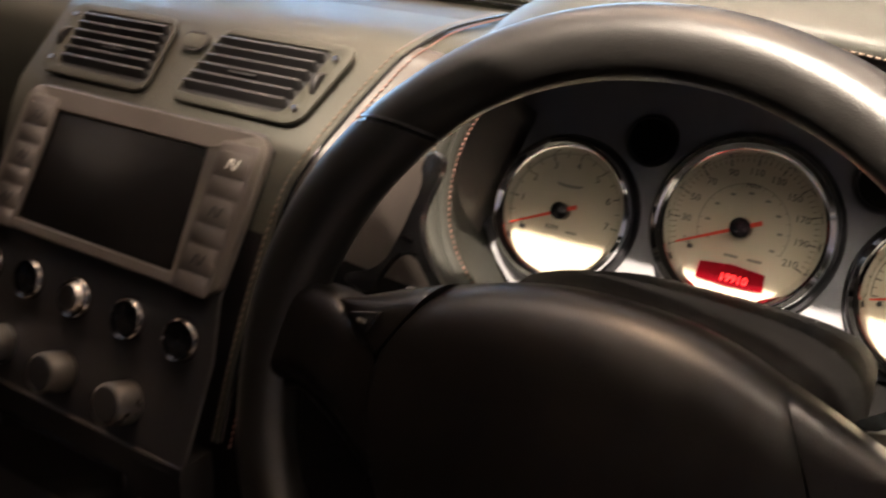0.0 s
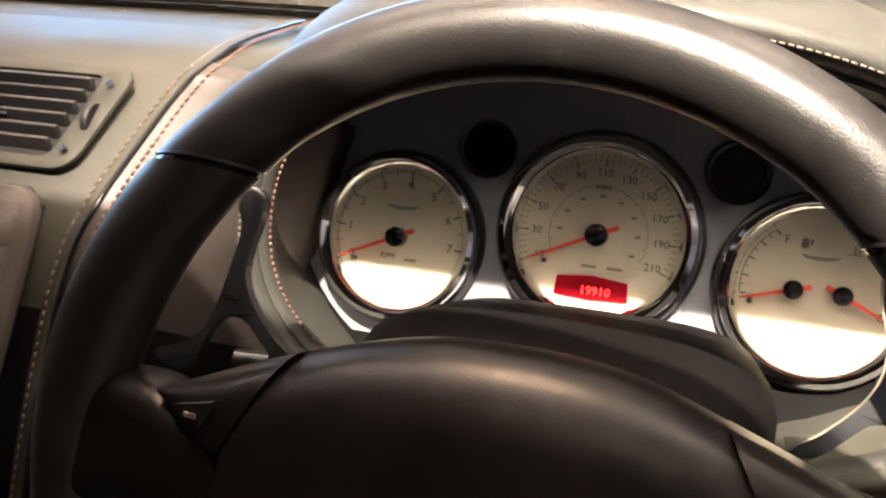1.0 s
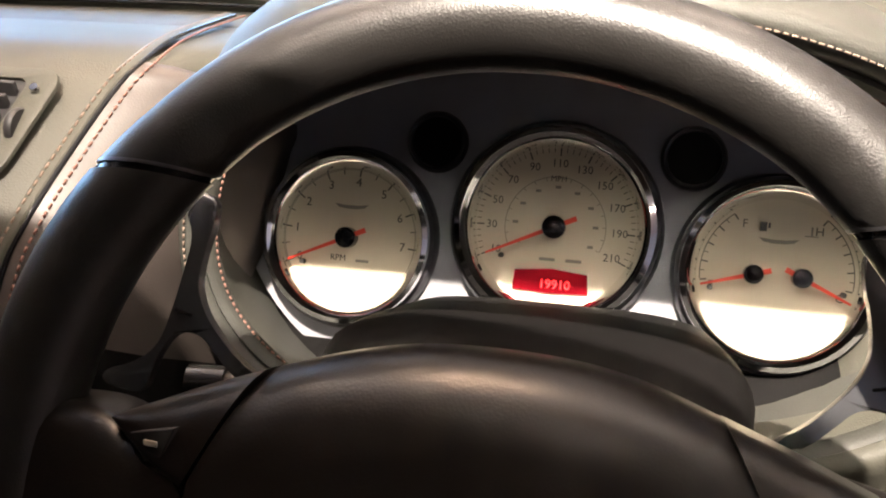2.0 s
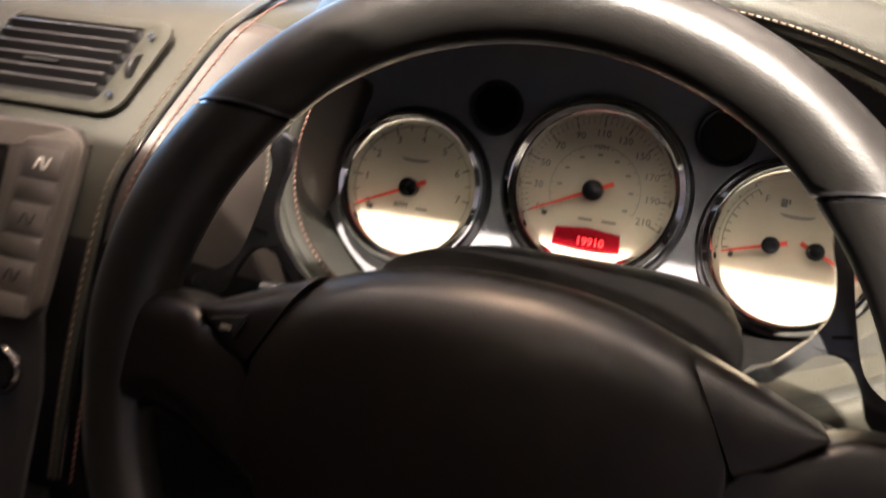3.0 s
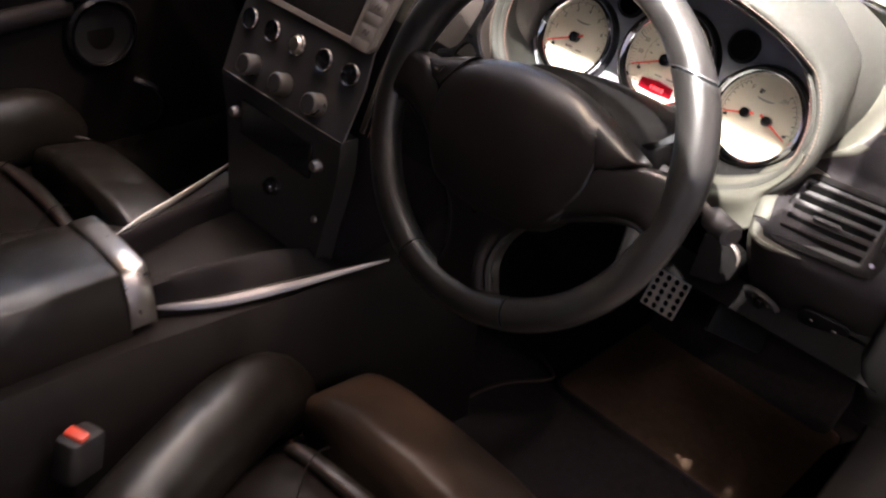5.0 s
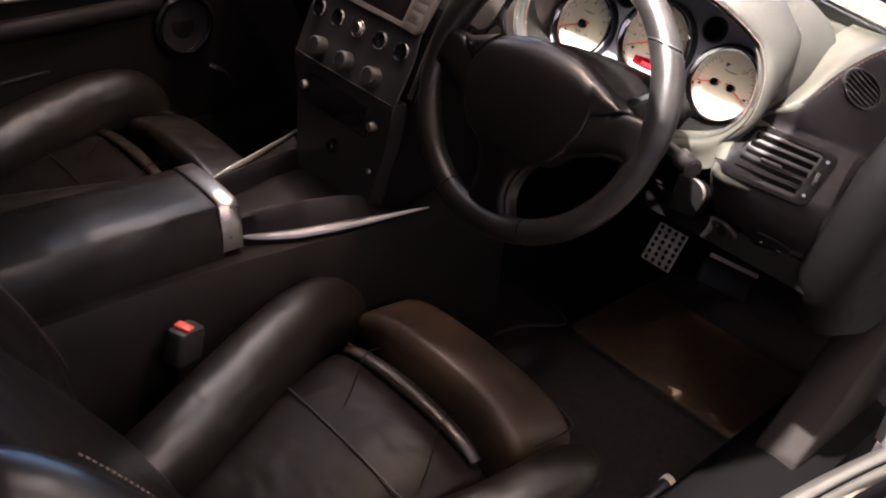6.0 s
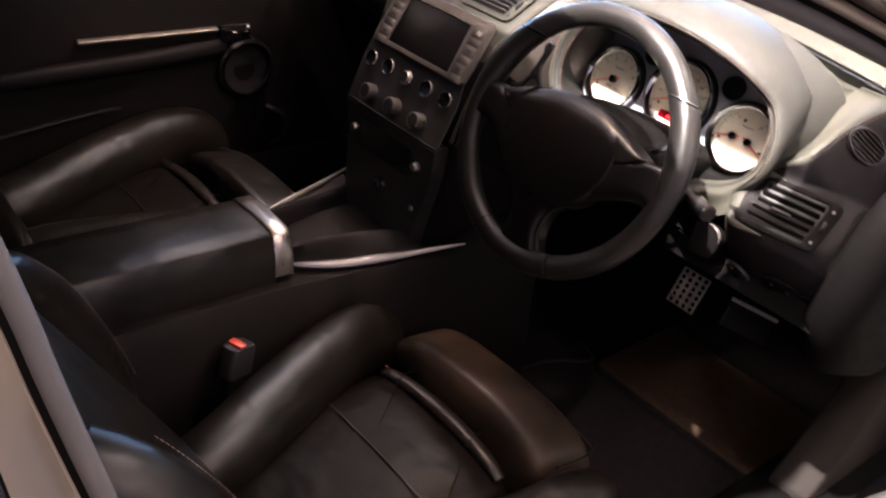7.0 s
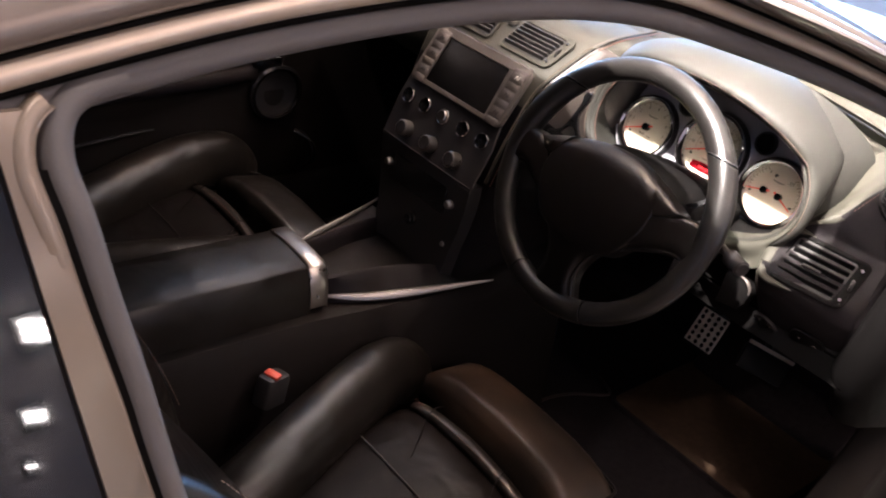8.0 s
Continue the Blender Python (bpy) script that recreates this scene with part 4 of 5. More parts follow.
for s in (-1, 1):
    part("thumb_panel", padded(curve([(s * 0.0768, 0.0472), (s * 0.1, 0.0385), (s * 0.128, 0.0268)]), curve([(s * 0.0985, 0.0062), (s * 0.112, 0.0128), (s * 0.1285, 0.0248)]), 14, 12, 0.0, (0.015, 0.0015), (0.018, 0.002)), LEATHER, wheel, "small leather panel beside the airbag", True, 60)
    hole = [(0.167, -0.032), (0.150, -0.023), (0.128, -0.027), (0.108, -0.036), (0.086, -0.048), (0.062, -0.064), (0.042, -0.083), (0.0305, -0.104), (0.0265, -0.132), (0.038, -0.166)]
    crown = [(0.169, 0.026), (0.146, 0.027), (0.1295, 0.0232), (0.113, 0.0112), (0.0985, 0.0045), (0.085, -0.03), (0.05, -0.068), (0.0, -0.086), (0.0, -0.125), (0.0, -0.168)]
    part("spoke", padded(curve([(s * x, y) for x, y in crown]), curve([(s * x, y) for x, y in hole]), 40, 14, -0.001, (0.008, 0.012), (0.012, 0.012), 0.3), LEATHER, wheel, "moulded leather spoke sweeping down to the rim base", True, 60)
    edge_at = curve([(s * x, y) for x, y in hole])
    part("spoke_lip", moved(sweep([Vector((q.x, q.y, dome(q.x, q.y) - 0.013)) for q in [edge_at(k / 30) for k in range(31)]], 0.0042, 0.005, 10), W), RIM_LEATHER, wheel, "stitched leather lip round the opening")
sw = part("switch", moved(plate([(0.009, 0.007), (-0.011, 0.0025), (-0.004, -0.007), (0.003, -0.0045)], 0.0022, 0.0009), W @ pose(-0.109, 0.0195, 0.0205, 4, -13, 0)), DARK_PLASTIC, wheel, "small dark spoke switch")
part("switch_mark", moved(box(0.006, 0.002, 0.0005, 0.0005), W @ pose(-0.1105, 0.0195, 0.0228, 4, -13, 0)), PALE_INK, sw)
# forked shift paddles behind the spokes: a broad tip on a stem that splits over an arch
for s in (-1, 1):
    blade = [(0.1300, 0.1090), (0.1240, 0.1050), (0.1243, 0.0955), (0.1272, 0.0837), (0.1283, 0.0721), (0.1255, 0.0627), (0.1195, 0.0540), (0.1095, 0.0440), (0.0990, 0.0360), (0.1080, 0.0350), (0.1178, 0.0435), (0.1246, 0.0498), (0.1322, 0.0513), (0.1389, 0.0480), (0.1448, 0.0376), (0.1500, 0.0250), (0.1656, 0.0262), (0.1671, 0.0312), (0.1540, 0.0365), (0.1442, 0.0456), (0.1388, 0.0622), (0.1353, 0.0782), (0.1334, 0.0887), (0.1340, 0.0951), (0.1362, 0.1007), (0.1346, 0.1063)]
    outline = [(q.x, q.y) for q in spline([(s * x, y, 0) for x, y in blade], 78, True)]
    part("shift_paddle", moved(plate(outline, 0.0055, 0.0016, 3), W @ pose(0, 0, -0.0425)), PADDLE, wheel, "dark slate alloy forked gear paddle", True, 50)
    part("paddle_slit", moved(box(0.008, 0.0012, 0.0005, 0.0003), W @ pose(s * 0.1335, 0.0595, -0.0369, 0, 0, s * 12)), SHROUD, wheel, "narrow dark joint in the paddle")
# column shroud
rings = []
for y, z, w, h in ((0.098, 0.766, 0.055, 0.026), (0.106, 0.769, 0.072, 0.036), (0.118, 0.772, 0.084, 0.042), (0.14, 0.774, 0.092, 0.046), (0.17, 0.772, 0.096, 0.047), (0.20, 0.765, 0.096, 0.045), (0.28, 0.742, 0.092, 0.04)):
    rings.append([(0.388 + w * math.copysign(abs(math.cos(b)) ** 0.5, math.cos(b)), y, z + h * math.copysign(abs(math.sin(b)) ** 0.5, math.sin(b))) for b in [2 * math.pi * k / 36 for k in range(36)]])
column = thing("steering_column", (0.388, 0.2, 0.72), "black moulded steering column shroud", "steering column")
part("shroud", loft(rings), SHROUD, column, "moulded column shroud", True, 60)
left_stalk = part("stalk", sweep(spline([(0.308, 0.17, 0.775), (0.278, 0.165, 0.777), (0.248, 0.16, 0.778), (0.233, 0.158, 0.778)], 14), 0.006, 0.006, 12), DARK_PLASTIC, column, "dark control stalk")
part("stalk_tip", sweep(spline([(0.248, 0.16, 0.778), (0.23, 0.158, 0.778)], 5), 0.0085, 0.0085, 14), GLOSS_BLACK, left_stalk, "ribbed stalk tip")
right_stalk = part("stalk", sweep(spline([(0.47, 0.175, 0.768), (0.51, 0.155, 0.769), (0.55, 0.138, 0.768), (0.57, 0.129, 0.767)], 14), 0.006, 0.006, 12), DARK_PLASTIC, column, "dark control stalk")
part("stalk_tip", sweep(spline([(0.562, 0.133, 0.767), (0.574, 0.127, 0.767), (0.588, 0.121, 0.767), (0.592, 0.119, 0.767)], 8), 0.0115, 0.0115, 16, taper=lambda u: 1.0 if u < 0.85 else 0.75), DARK_PLASTIC, right_stalk, "dark rounded stalk tip")
cowl = part("lock_cowl", moved(plate([(-0.03, 0.02), (-0.001, 0.024), (0.006, 0.021), (0.0135, 0.013), (0.015, 0.003), (0.012, -0.012), (0.006, -0.024), (-0.03, -0.03)], 0.02, 0.0025, 3), facing(0.563, 0.215, 0.69, 6)), SHROUD, column, "black moulded ignition cowl")
# Rim highlight of the cowl laid on as a bright metal strip
part("cowl_glint", moved(sweep(spline([(-0.008, 0.0235, 0.02), (0.0, 0.0225, 0.02), (0.007, 0.019, 0.02), (0.0125, 0.012, 0.02), (0.0135, 0.004, 0.02)], 16), 0.0022, 0.003, 8, taper=lambda u: 0.4 + 0.6 * math.sin(math.pi * u)), facing(0.563, 0.215, 0.69, 6)), BEZEL, cowl, "curved metal strip for the cowl highlight")
part("column_lever", sweep(spline([(0.462, 0.19, 0.712), (0.474, 0.165, 0.695), (0.483, 0.146, 0.675), (0.486, 0.138, 0.662)], 12), 0.009, 0.005, 10), STACK, column, "grey adjusting lever under the column")

# ---- right end of the dash ----
LOW = [(0.30, 0.752, 1), (0.262, 0.742, 1), (0.243, 0.725, 1), (0.235, 0.70, 0), (0.24, 0.66, 0), (0.265, 0.635, 0)]
# One fascia split by colour: pale where lit, black in its recess shade
for rows, mat, label in ((((0.17, 0.03, 0), (0.25, 0.02, 0), (0.34, 0.02, 0), (0.45, 0.01, 0), (0.52, 0.005, 0.01), (0.538, 0.008, 0.02)), SHROUD, "lower fascia, black for its shade"), (((0.538, 0.008, 0.02), (0.555, 0.01, 0.034), (0.575, 0.014, 0.05)), DASH, "fascia end, coloured pale where it is lit"), (((0.538, 0.02, 0), (0.555, 0.022, 0), (0.60, 0.03, 0)), SHROUD, "lower fascia, black for its shade")):
    part("driver_fascia", loft([[(x, y + d, z + e * k) for y, z, k in (LOW if mat is SHROUD else LOW[:3])] + ([(x, 0.33, 0.63), (x, 0.40, 0.75)] if mat is SHROUD else [(x, 0.262 + d, 0.712), (x, 0.33, 0.715)]) for x, d, e in rows]), mat, dash, label, True, 60)
RV = pose(0.640, 0.234, 0.762, 0, 0, 27) @ pose(0, 0, 0, 90 - 48, 0, 0) @ pose(0, 0, 0, 0, 0, -9)
end_mod = thing("dash_end_module", (0.65, 0.28, 0.62), "plum black leather dash end with vent and switches", "panel")


def on_vent(u, v):
    return RV @ Vector((u, v, 0.001))


# five lines run from the windscreen down the end of the dash: valley, flank, folded edge, face, door side
LINES = [spline(q, 30) for q in (
    [(0.585, 0.46, 0.900), (0.575, 0.37, 0.868), (0.568, 0.31, 0.825), (0.562, 0.268, 0.785), (0.556, 0.252, 0.745), (0.556, 0.25, 0.70), (0.565, 0.27, 0.645)],
    [(0.63, 0.46, 0.905), (0.612, 0.37, 0.884), (0.597, 0.31, 0.84), (0.586, 0.26, 0.80), (0.574, 0.238, 0.76), (0.571, 0.232, 0.705), (0.577, 0.255, 0.645)],
    [(0.69, 0.46, 0.907), (0.665, 0.365, 0.904), (0.640, 0.312, 0.874), (0.618, 0.262, 0.828), on_vent(-0.066, 0.038), on_vent(-0.068, -0.040), (0.59, 0.245, 0.645)],
    [(0.72, 0.47, 0.893), (0.70, 0.395, 0.884), (0.674, 0.335, 0.852), (0.655, 0.285, 0.81), on_vent(0.0, 0.042), on_vent(0.0, -0.044), (0.645, 0.25, 0.632)],
    [(0.75, 0.49, 0.87), (0.742, 0.43, 0.855), (0.722, 0.37, 0.828), (0.706, 0.32, 0.788), on_vent(0.072, 0.042), on_vent(0.072, -0.044), (0.70, 0.26, 0.625)])]
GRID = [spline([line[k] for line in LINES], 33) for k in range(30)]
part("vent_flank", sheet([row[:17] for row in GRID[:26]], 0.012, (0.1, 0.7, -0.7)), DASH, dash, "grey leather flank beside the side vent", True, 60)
# Same flank recoloured dark from row 25 down, where it fades into shade
part("shaded_flank", sheet([row[:17] for row in GRID[25:]], 0.012, (0.1, 0.7, -0.7)), PLUM_LEATHER, end_mod, "", True, 60)
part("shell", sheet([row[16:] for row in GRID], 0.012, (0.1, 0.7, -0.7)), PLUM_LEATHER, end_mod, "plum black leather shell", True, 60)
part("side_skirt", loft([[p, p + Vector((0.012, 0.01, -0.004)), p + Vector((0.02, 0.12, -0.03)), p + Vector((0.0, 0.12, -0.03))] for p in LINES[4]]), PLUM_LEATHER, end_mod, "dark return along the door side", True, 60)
part("vent_surround", sheet([[p + Vector((-0.0006, -0.0012, 0.0012)) for p in GRID[k][15:19]] for k in range(14, 24)], 0.003, (0.1, 0.7, -0.7)), DASH, dash, "pale leather beside the vent", True, 60)
stitches([p + Vector((0.001, -0.0012, 0.0012)) for p in [row[17] for row in GRID][3:14]], RED_THREAD, end_mod, "edge_stitching", 0.006, 0.0004)
air_vent("side_vent", RV @ pose(0.0, 0, 0.007), 0.103, 0.074, 5, "black louvred side dash vent", 1, SHROUD, SHROUD)


part("vent_lip", sweep([RV @ Vector((q.x, q.y, 0.004)) for q in spline([(-0.025, 0.0425, 0), (-0.046, 0.0425, 0), (-0.058, 0.037, 0), (-0.0625, 0.01, 0), (-0.0645, -0.028, 0), (-0.06, -0.041, 0), (-0.04, -0.0435, 0), (-0.02, -0.0435, 0)], 40)], 0.0075, 0.005, 10, taper=lambda u: min(1.0, 0.15 + 5 * u, 0.15 + 4 * (1 - u))), DASH, dash, "raised leather lip round the side vent")


# pale apron: the foot of the binnacle runs out below the last dial into the vent's lip
foot_line = spline([(0.492, 0.222, 0.716), (0.53, 0.21, 0.722), (0.556, 0.196, 0.730), RV @ Vector((-0.064, -0.026, 0.004)), RV @ Vector((-0.062, 0.01, 0.004)), RV @ Vector((-0.057, 0.037, 0.004)), (0.592, 0.238, 0.812), (0.604, 0.262, 0.836)], 28)
apron = []
for k, end in enumerate(foot_line):
    a = math.radians(-60 + 58 * k / 27)
    start, crest = lip(a, -0.006, 0.03), lip(a, 0.006, -0.0062)
    apron.append(spline([start, lip(a, -0.004, 0.006), crest, crest.lerp(end, 0.5) + Vector((0, 0.004, -0.003)), end], 14))
part("apron", sheet(apron, 0.003, (0, 1, -0.3)), DASH, dash, "pale leather apron under the last dial", True, 70)


def on_face(x, y, z, lift=0.0):
    """A pose on the dash end at the spot nearest to a point, its z axis out of the surface."""
    k, j = min(((k, j) for k in range(1, 29) for j in range(17, 32)), key=lambda q: (GRID[q[0]][q[1]] - Vector((x, y, z))).length)
    across = (GRID[k][j + 1] - GRID[k][j - 1]).normalized()
    n = across.cross(GRID[k - 1][j] - GRID[k + 1][j]).normalized()
    up = n.cross(across)
    p = GRID[k][j] + n * lift
    return Matrix(((across.x, up.x, n.x, p.x), (across.y, up.y, n.y, p.y), (across.z, up.z, n.z, p.z), (0, 0, 0, 1)))


grille = thing("speaker_grille", (0.668, 0.33, 0.855), "round slotted demister grille in the dash end", "grille")
GR = on_face(0.664, 0.325, 0.858, 0.002) @ Matrix.Diagonal((1.2, 0.78, 1, 1))
part("rim", moved(lathe([(0.022, 0.0), (0.0225, 0.004), (0.025, 0.004), (0.026, 0.0)], 32), GR), DARK_PLASTIC, grille)
part("well", moved(lathe([(0.0, -0.006), (0.022, -0.006), (0.0225, 0.002)], 32), GR), GLOSS_BLACK, grille)
for k in range(6):
    y = -0.0165 + 0.0066 * k
    part("slat", moved(box(2 * math.sqrt(0.022**2 - y * y), 0.0022, 0.004, 0.0005), GR @ pose(0, y, -0.002)), DARK_PLASTIC, grille)
sw = thing("headlamp_switch", (0.60, 0.23, 0.67), "round dark headlamp switch", "switch")
SW = on_face(0.606, 0.235, 0.672, 0.005)
part("plate", moved(lathe([(0.0, 0.002), (0.02, 0.002), (0.022, 0.0)], 32), SW), DARK_PLASTIC, sw)
part("ring", moved(lathe([(0.0165, 0.0015), (0.0175, 0.004), (0.0195, 0.003), (0.0205, 0.0)], 32), SW), STACK, sw)
part("knob", moved(box(0.008, 0.026, 0.007, 0.003), SW @ pose(0, 0, 0.001)), SHROUD, sw)
for x in (-0.009, 0.009):
    part("switch_mark", moved(box(0.0025, 0.009, 0.0005, 0.0005), SW @ pose(x, 0, 0.0022)), PALE_INK, sw)
sw2 = thing("dimmer_switch", (0.655, 0.25, 0.66), "small dark switch pair with bright marks", "switch")
S2 = on_face(0.659, 0.235, 0.664, 0.001)
part("plate", moved(box(0.05, 0.03, 0.004, 0.012), S2), SHROUD, sw2)
for x in (-0.011, 0.012):
    part("marker", moved(box(0.006 if x > 0 else 0.004, 0.0035, 0.0015, 0.001), S2 @ pose(x, 0, 0.0035)), CHROME, sw2, "bright mark")
lower = thing("knee_panel", (0.5, 0.3, 0.6), "dark lower dash panel above the pedals", "panel")
KNEE_X = (0.17, 0.3, 0.43, 0.45, 0.56, 0.62, 0.735)
part("panel", loft([[(x, 0.33, 0.79), (x, 0.27 + 0.03 * (x > 0.6), 0.73), (x, 0.25 + 0.025 * (x > 0.6), 0.70), (x, 0.245 - 0.012 * (x > 0.44), 0.667), (x, 0.29, 0.66), (x, 0.6, 0.7)] for x in KNEE_X]), SHROUD, lower, "", True, 60)
part("lower_edge", loft([[(x, 0.29, 0.658), (x, 0.245 - 0.012 * (x > 0.44), 0.663), (x, 0.25 - 0.028 * (x > 0.44), 0.645 - 0.013 * (x > 0.44)), (x, 0.29, 0.635 - 0.013 * (x > 0.44)), (x, 0.6, 0.61), (x, 0.6, 0.69)] for x in KNEE_X]), SHROUD, lower, "moulded lower edge", True, 60)
gas = thing("accelerator_pedal", (0.455, 0.66, 0.16), "dark hanging accelerator pedal with a bright alloy edge", "pedal")
GAS = pose(0.453, 0.655, 0.355, 0, 16, 37) @ pose(0, 0, 0, 60, 0, 0)
part("pad", moved(box(0.098, 0.05, 0.012, 0.004), GAS @ pose(0, -0.03, -0.014)), DARK_PLASTIC, gas, "dark ribbed pad")
part("alloy_edge", moved(box(0.1, 0.008, 0.006, 0.002), GAS), ALLOY, gas, "bare alloy edge")
part("arm", sweep([GAS @ Vector((0, -0.02, -0.01)), GAS @ Vector((0, 0.05, -0.05)), GAS @ Vector((0, 0.24, -0.09))], 0.008, 0.01, 8), DARK_PLASTIC, gas)
kick = thing("kick_panel", (0.74, 0.5, 0.2), "dark padded kick panel beside the footwell", "panel")
PAD_X = ((0.0, 0.07), (0.001, 0.04), (0.004, 0.02), (0.011, 0.006), (0.023, 0.0), (0.037, 0.0), (0.052, 0.01), (0.062, 0.03), (0.065, 0.06))
part("upper_pad", loft([[(0.705 + x + 0.12 * max(0.0, z - 0.66), y + d, z) for y, z in ((0.27, 0.87), (0.215, 0.80), (0.205, 0.66), (0.27, 0.56), (0.36, 0.523), (0.75, 0.523), (0.75, 0.87))] for x, d in PAD_X]), SHROUD, kick, "", True, 70)
part("lower_pad", loft([[(x + 0.03 * max(0.0, z - 0.28), y + d, z) for y, z in ((0.372, 0.15), (0.374, 0.272), (0.378, 0.279), (0.386, 0.284), (0.44, 0.345), (0.49, 0.43), (0.52, 0.517), (0.75, 0.517), (0.75, 0.15))] for x, d in ((0.698, 0.012), (0.70, 0.003), (0.704, 0.0), (0.735, -0.002), (0.762, 0.0), (0.766, 0.003), (0.768, 0.012))]), KICK_TRIM, kick, "grey brown lower trim", True, 50)

# ---- centre console ----
con = thing("centre_console", (0, -0.2, 0.15), "dark leather centre console with satin blade trims", "console")
rings = []
for y, w, z in ((-1.0, 0.12, 0.47), (-0.6, 0.115, 0.46), (-0.2, 0.115, 0.455), (0.0, 0.135, 0.455), (0.12, 0.16, 0.47), (0.3, 0.18, 0.55)):
    rings.append([(-w - 0.035, y, 0.12), (-w - 0.02, y, 0.3), (-w, y, z - 0.03), (-w + 0.02, y, z), (0, y, z - 0.012), (w - 0.02, y, z), (w, y, z - 0.03), (w + 0.02, y, 0.3), (w + 0.035, y, 0.12)])
part("tunnel", loft(rings), TUNNEL, con, "black leather tunnel sides", True, 60)
rings = []
for y, w, z0, z1 in ((-0.98, 0.056, 0.44, 0.518), (-0.9, 0.063, 0.44, 0.53), (-0.5, 0.064, 0.445, 0.535), (-0.19, 0.063, 0.45, 0.534), (-0.184, 0.062, 0.455, 0.531)):
    rings.append([(x - 0.008, y, z) for x, z in ((-w - 0.018, z0), (-w - 0.012, z1 - 0.04), (-w - 0.001, z1 - 0.005), (-w + 0.003, z1 - 0.001), (-w * 0.5, z1 + 0.002), (0, z1 + 0.003), (w * 0.5, z1 + 0.002), (w - 0.003, z1 - 0.001), (w + 0.001, z1 - 0.005), (w + 0.012, z1 - 0.04), (w + 0.018, z0))])
part("armrest", loft(rings), SEAT_LEATHER, con, "padded leather armrest lid", True, 50)
cap = [(x - 0.008, z) for x, z in ((-0.08, 0.462), (-0.077, 0.495), (-0.067, 0.528), (-0.058, 0.536), (-0.03, 0.5385), (0, 0.539), (0.03, 0.5385), (0.058, 0.536), (0.067, 0.528), (0.077, 0.495), (0.08, 0.462), (0.04, 0.458), (-0.04, 0.458))]
part("armrest_cap", loft([[(x, -0.186, z - 0.001) for x, z in cap], [(x * 1.01, -0.184, z + 0.0005) for x, z in cap], [(x * 1.01, -0.157, z) for x, z in cap], [(x, -0.153, z - 0.003) for x, z in cap], [(x * 0.9, -0.152, z - 0.009 if z > 0.5 else z + 0.006) for x, z in cap]]), KNOB, con, "brushed metal armrest end cap", True, 40)
for s in (-1, 1):
    ax = -0.012 if s < 0 else 0.0
    up = 0.012 if s < 0 else 0.0
    blade = spline([(2 * ax + s * 0.053, -0.143, 0.464 + up), (2 * ax + s * 0.082, -0.08, 0.465 + up), (2 * ax + s * 0.106, 0.0, 0.468 + up), (2 * ax + s * 0.13, 0.08, 0.474 + up), (2 * ax + s * 0.152, 0.142, 0.48 + up)], 30)
    rings = []
    for k, p in enumerate(blade):
        f = max(0.06, math.sin(math.pi * min(1, (k + 0.8) / 30) ** 0.72))
        w, h = (0.0085 if s > 0 else 0.005) * f, 0.005 * f + 0.001
        rings.append([p + Vector((s * a * w, 0, b * h)) for a, b in ((-1, 0), (-0.5, 0.75), (0.2, 1), (0.8, 0.3), (1, -0.8), (0.3, -1), (-0.6, -0.6))])
    part("blade_trim", loft(rings), SATIN, con, "tapering satin silver blade trim", True, 50)
    # padded edge between the tray and the blade: a ridge that falls outwards
    ridge = spline([(-0.01 + s * 0.052, -0.148, 0.497), (-0.01 + s * 0.062, -0.08, 0.5), (-0.01 + s * 0.076, 0.0, 0.498), (-0.01 + s * 0.09, 0.055, 0.492), (-0.01 + s * 0.1, 0.08, 0.478)], 24)
    outer = blade[:24]
    part("tray_edge", loft([[a + Vector((-s * 0.012, 0, -0.05)), a + Vector((-s * 0.008, 0, -0.014)), a + Vector((-s * 0.003, 0, -0.002)), a, a + Vector((s * 0.006, 0, -0.003)), (a + b) / 2 + Vector((0, 0, -0.002)), b + Vector((-s * 0.004, 0, -0.004)), b + Vector((0, 0, -0.012)), b + Vector((0, 0, -0.04))] for a, b in zip(ridge, outer)]), PLUM_LEATHER, con, "padded leather tray edge", True, 50)
part("tray", moved(box(0.13, 0.24, 0.006, 0.02), pose(-0.01, -0.04, 0.458, 3, 0, 0)), TUNNEL, con, "black lined tray")
lighter = part("lighter", moved(lathe([(0.0, 0.014), (0.0075, 0.0135), (0.0095, 0.011), (0.01, 0.0)], 24), facing(-0.004, 0.066, 0.54, 8)), GLOSS_BLACK, con, "dark lighter knob")
part("lighter_ring", moved(lathe([(0.0102, 0.0), (0.0108, 0.005), (0.0125, 0.005), (0.0132, 0.0)], 24), facing(-0.004, 0.066, 0.54, 8)), DARK_CHROME, lighter, "thin chrome ring")
part("tray_stud", moved(lathe([(0.0, 0.004), (0.004, 0.0035), (0.005, 0.0)], 14), facing(0.085, 0.066, 0.535, 8)), KNOB, con, "small bright stud")


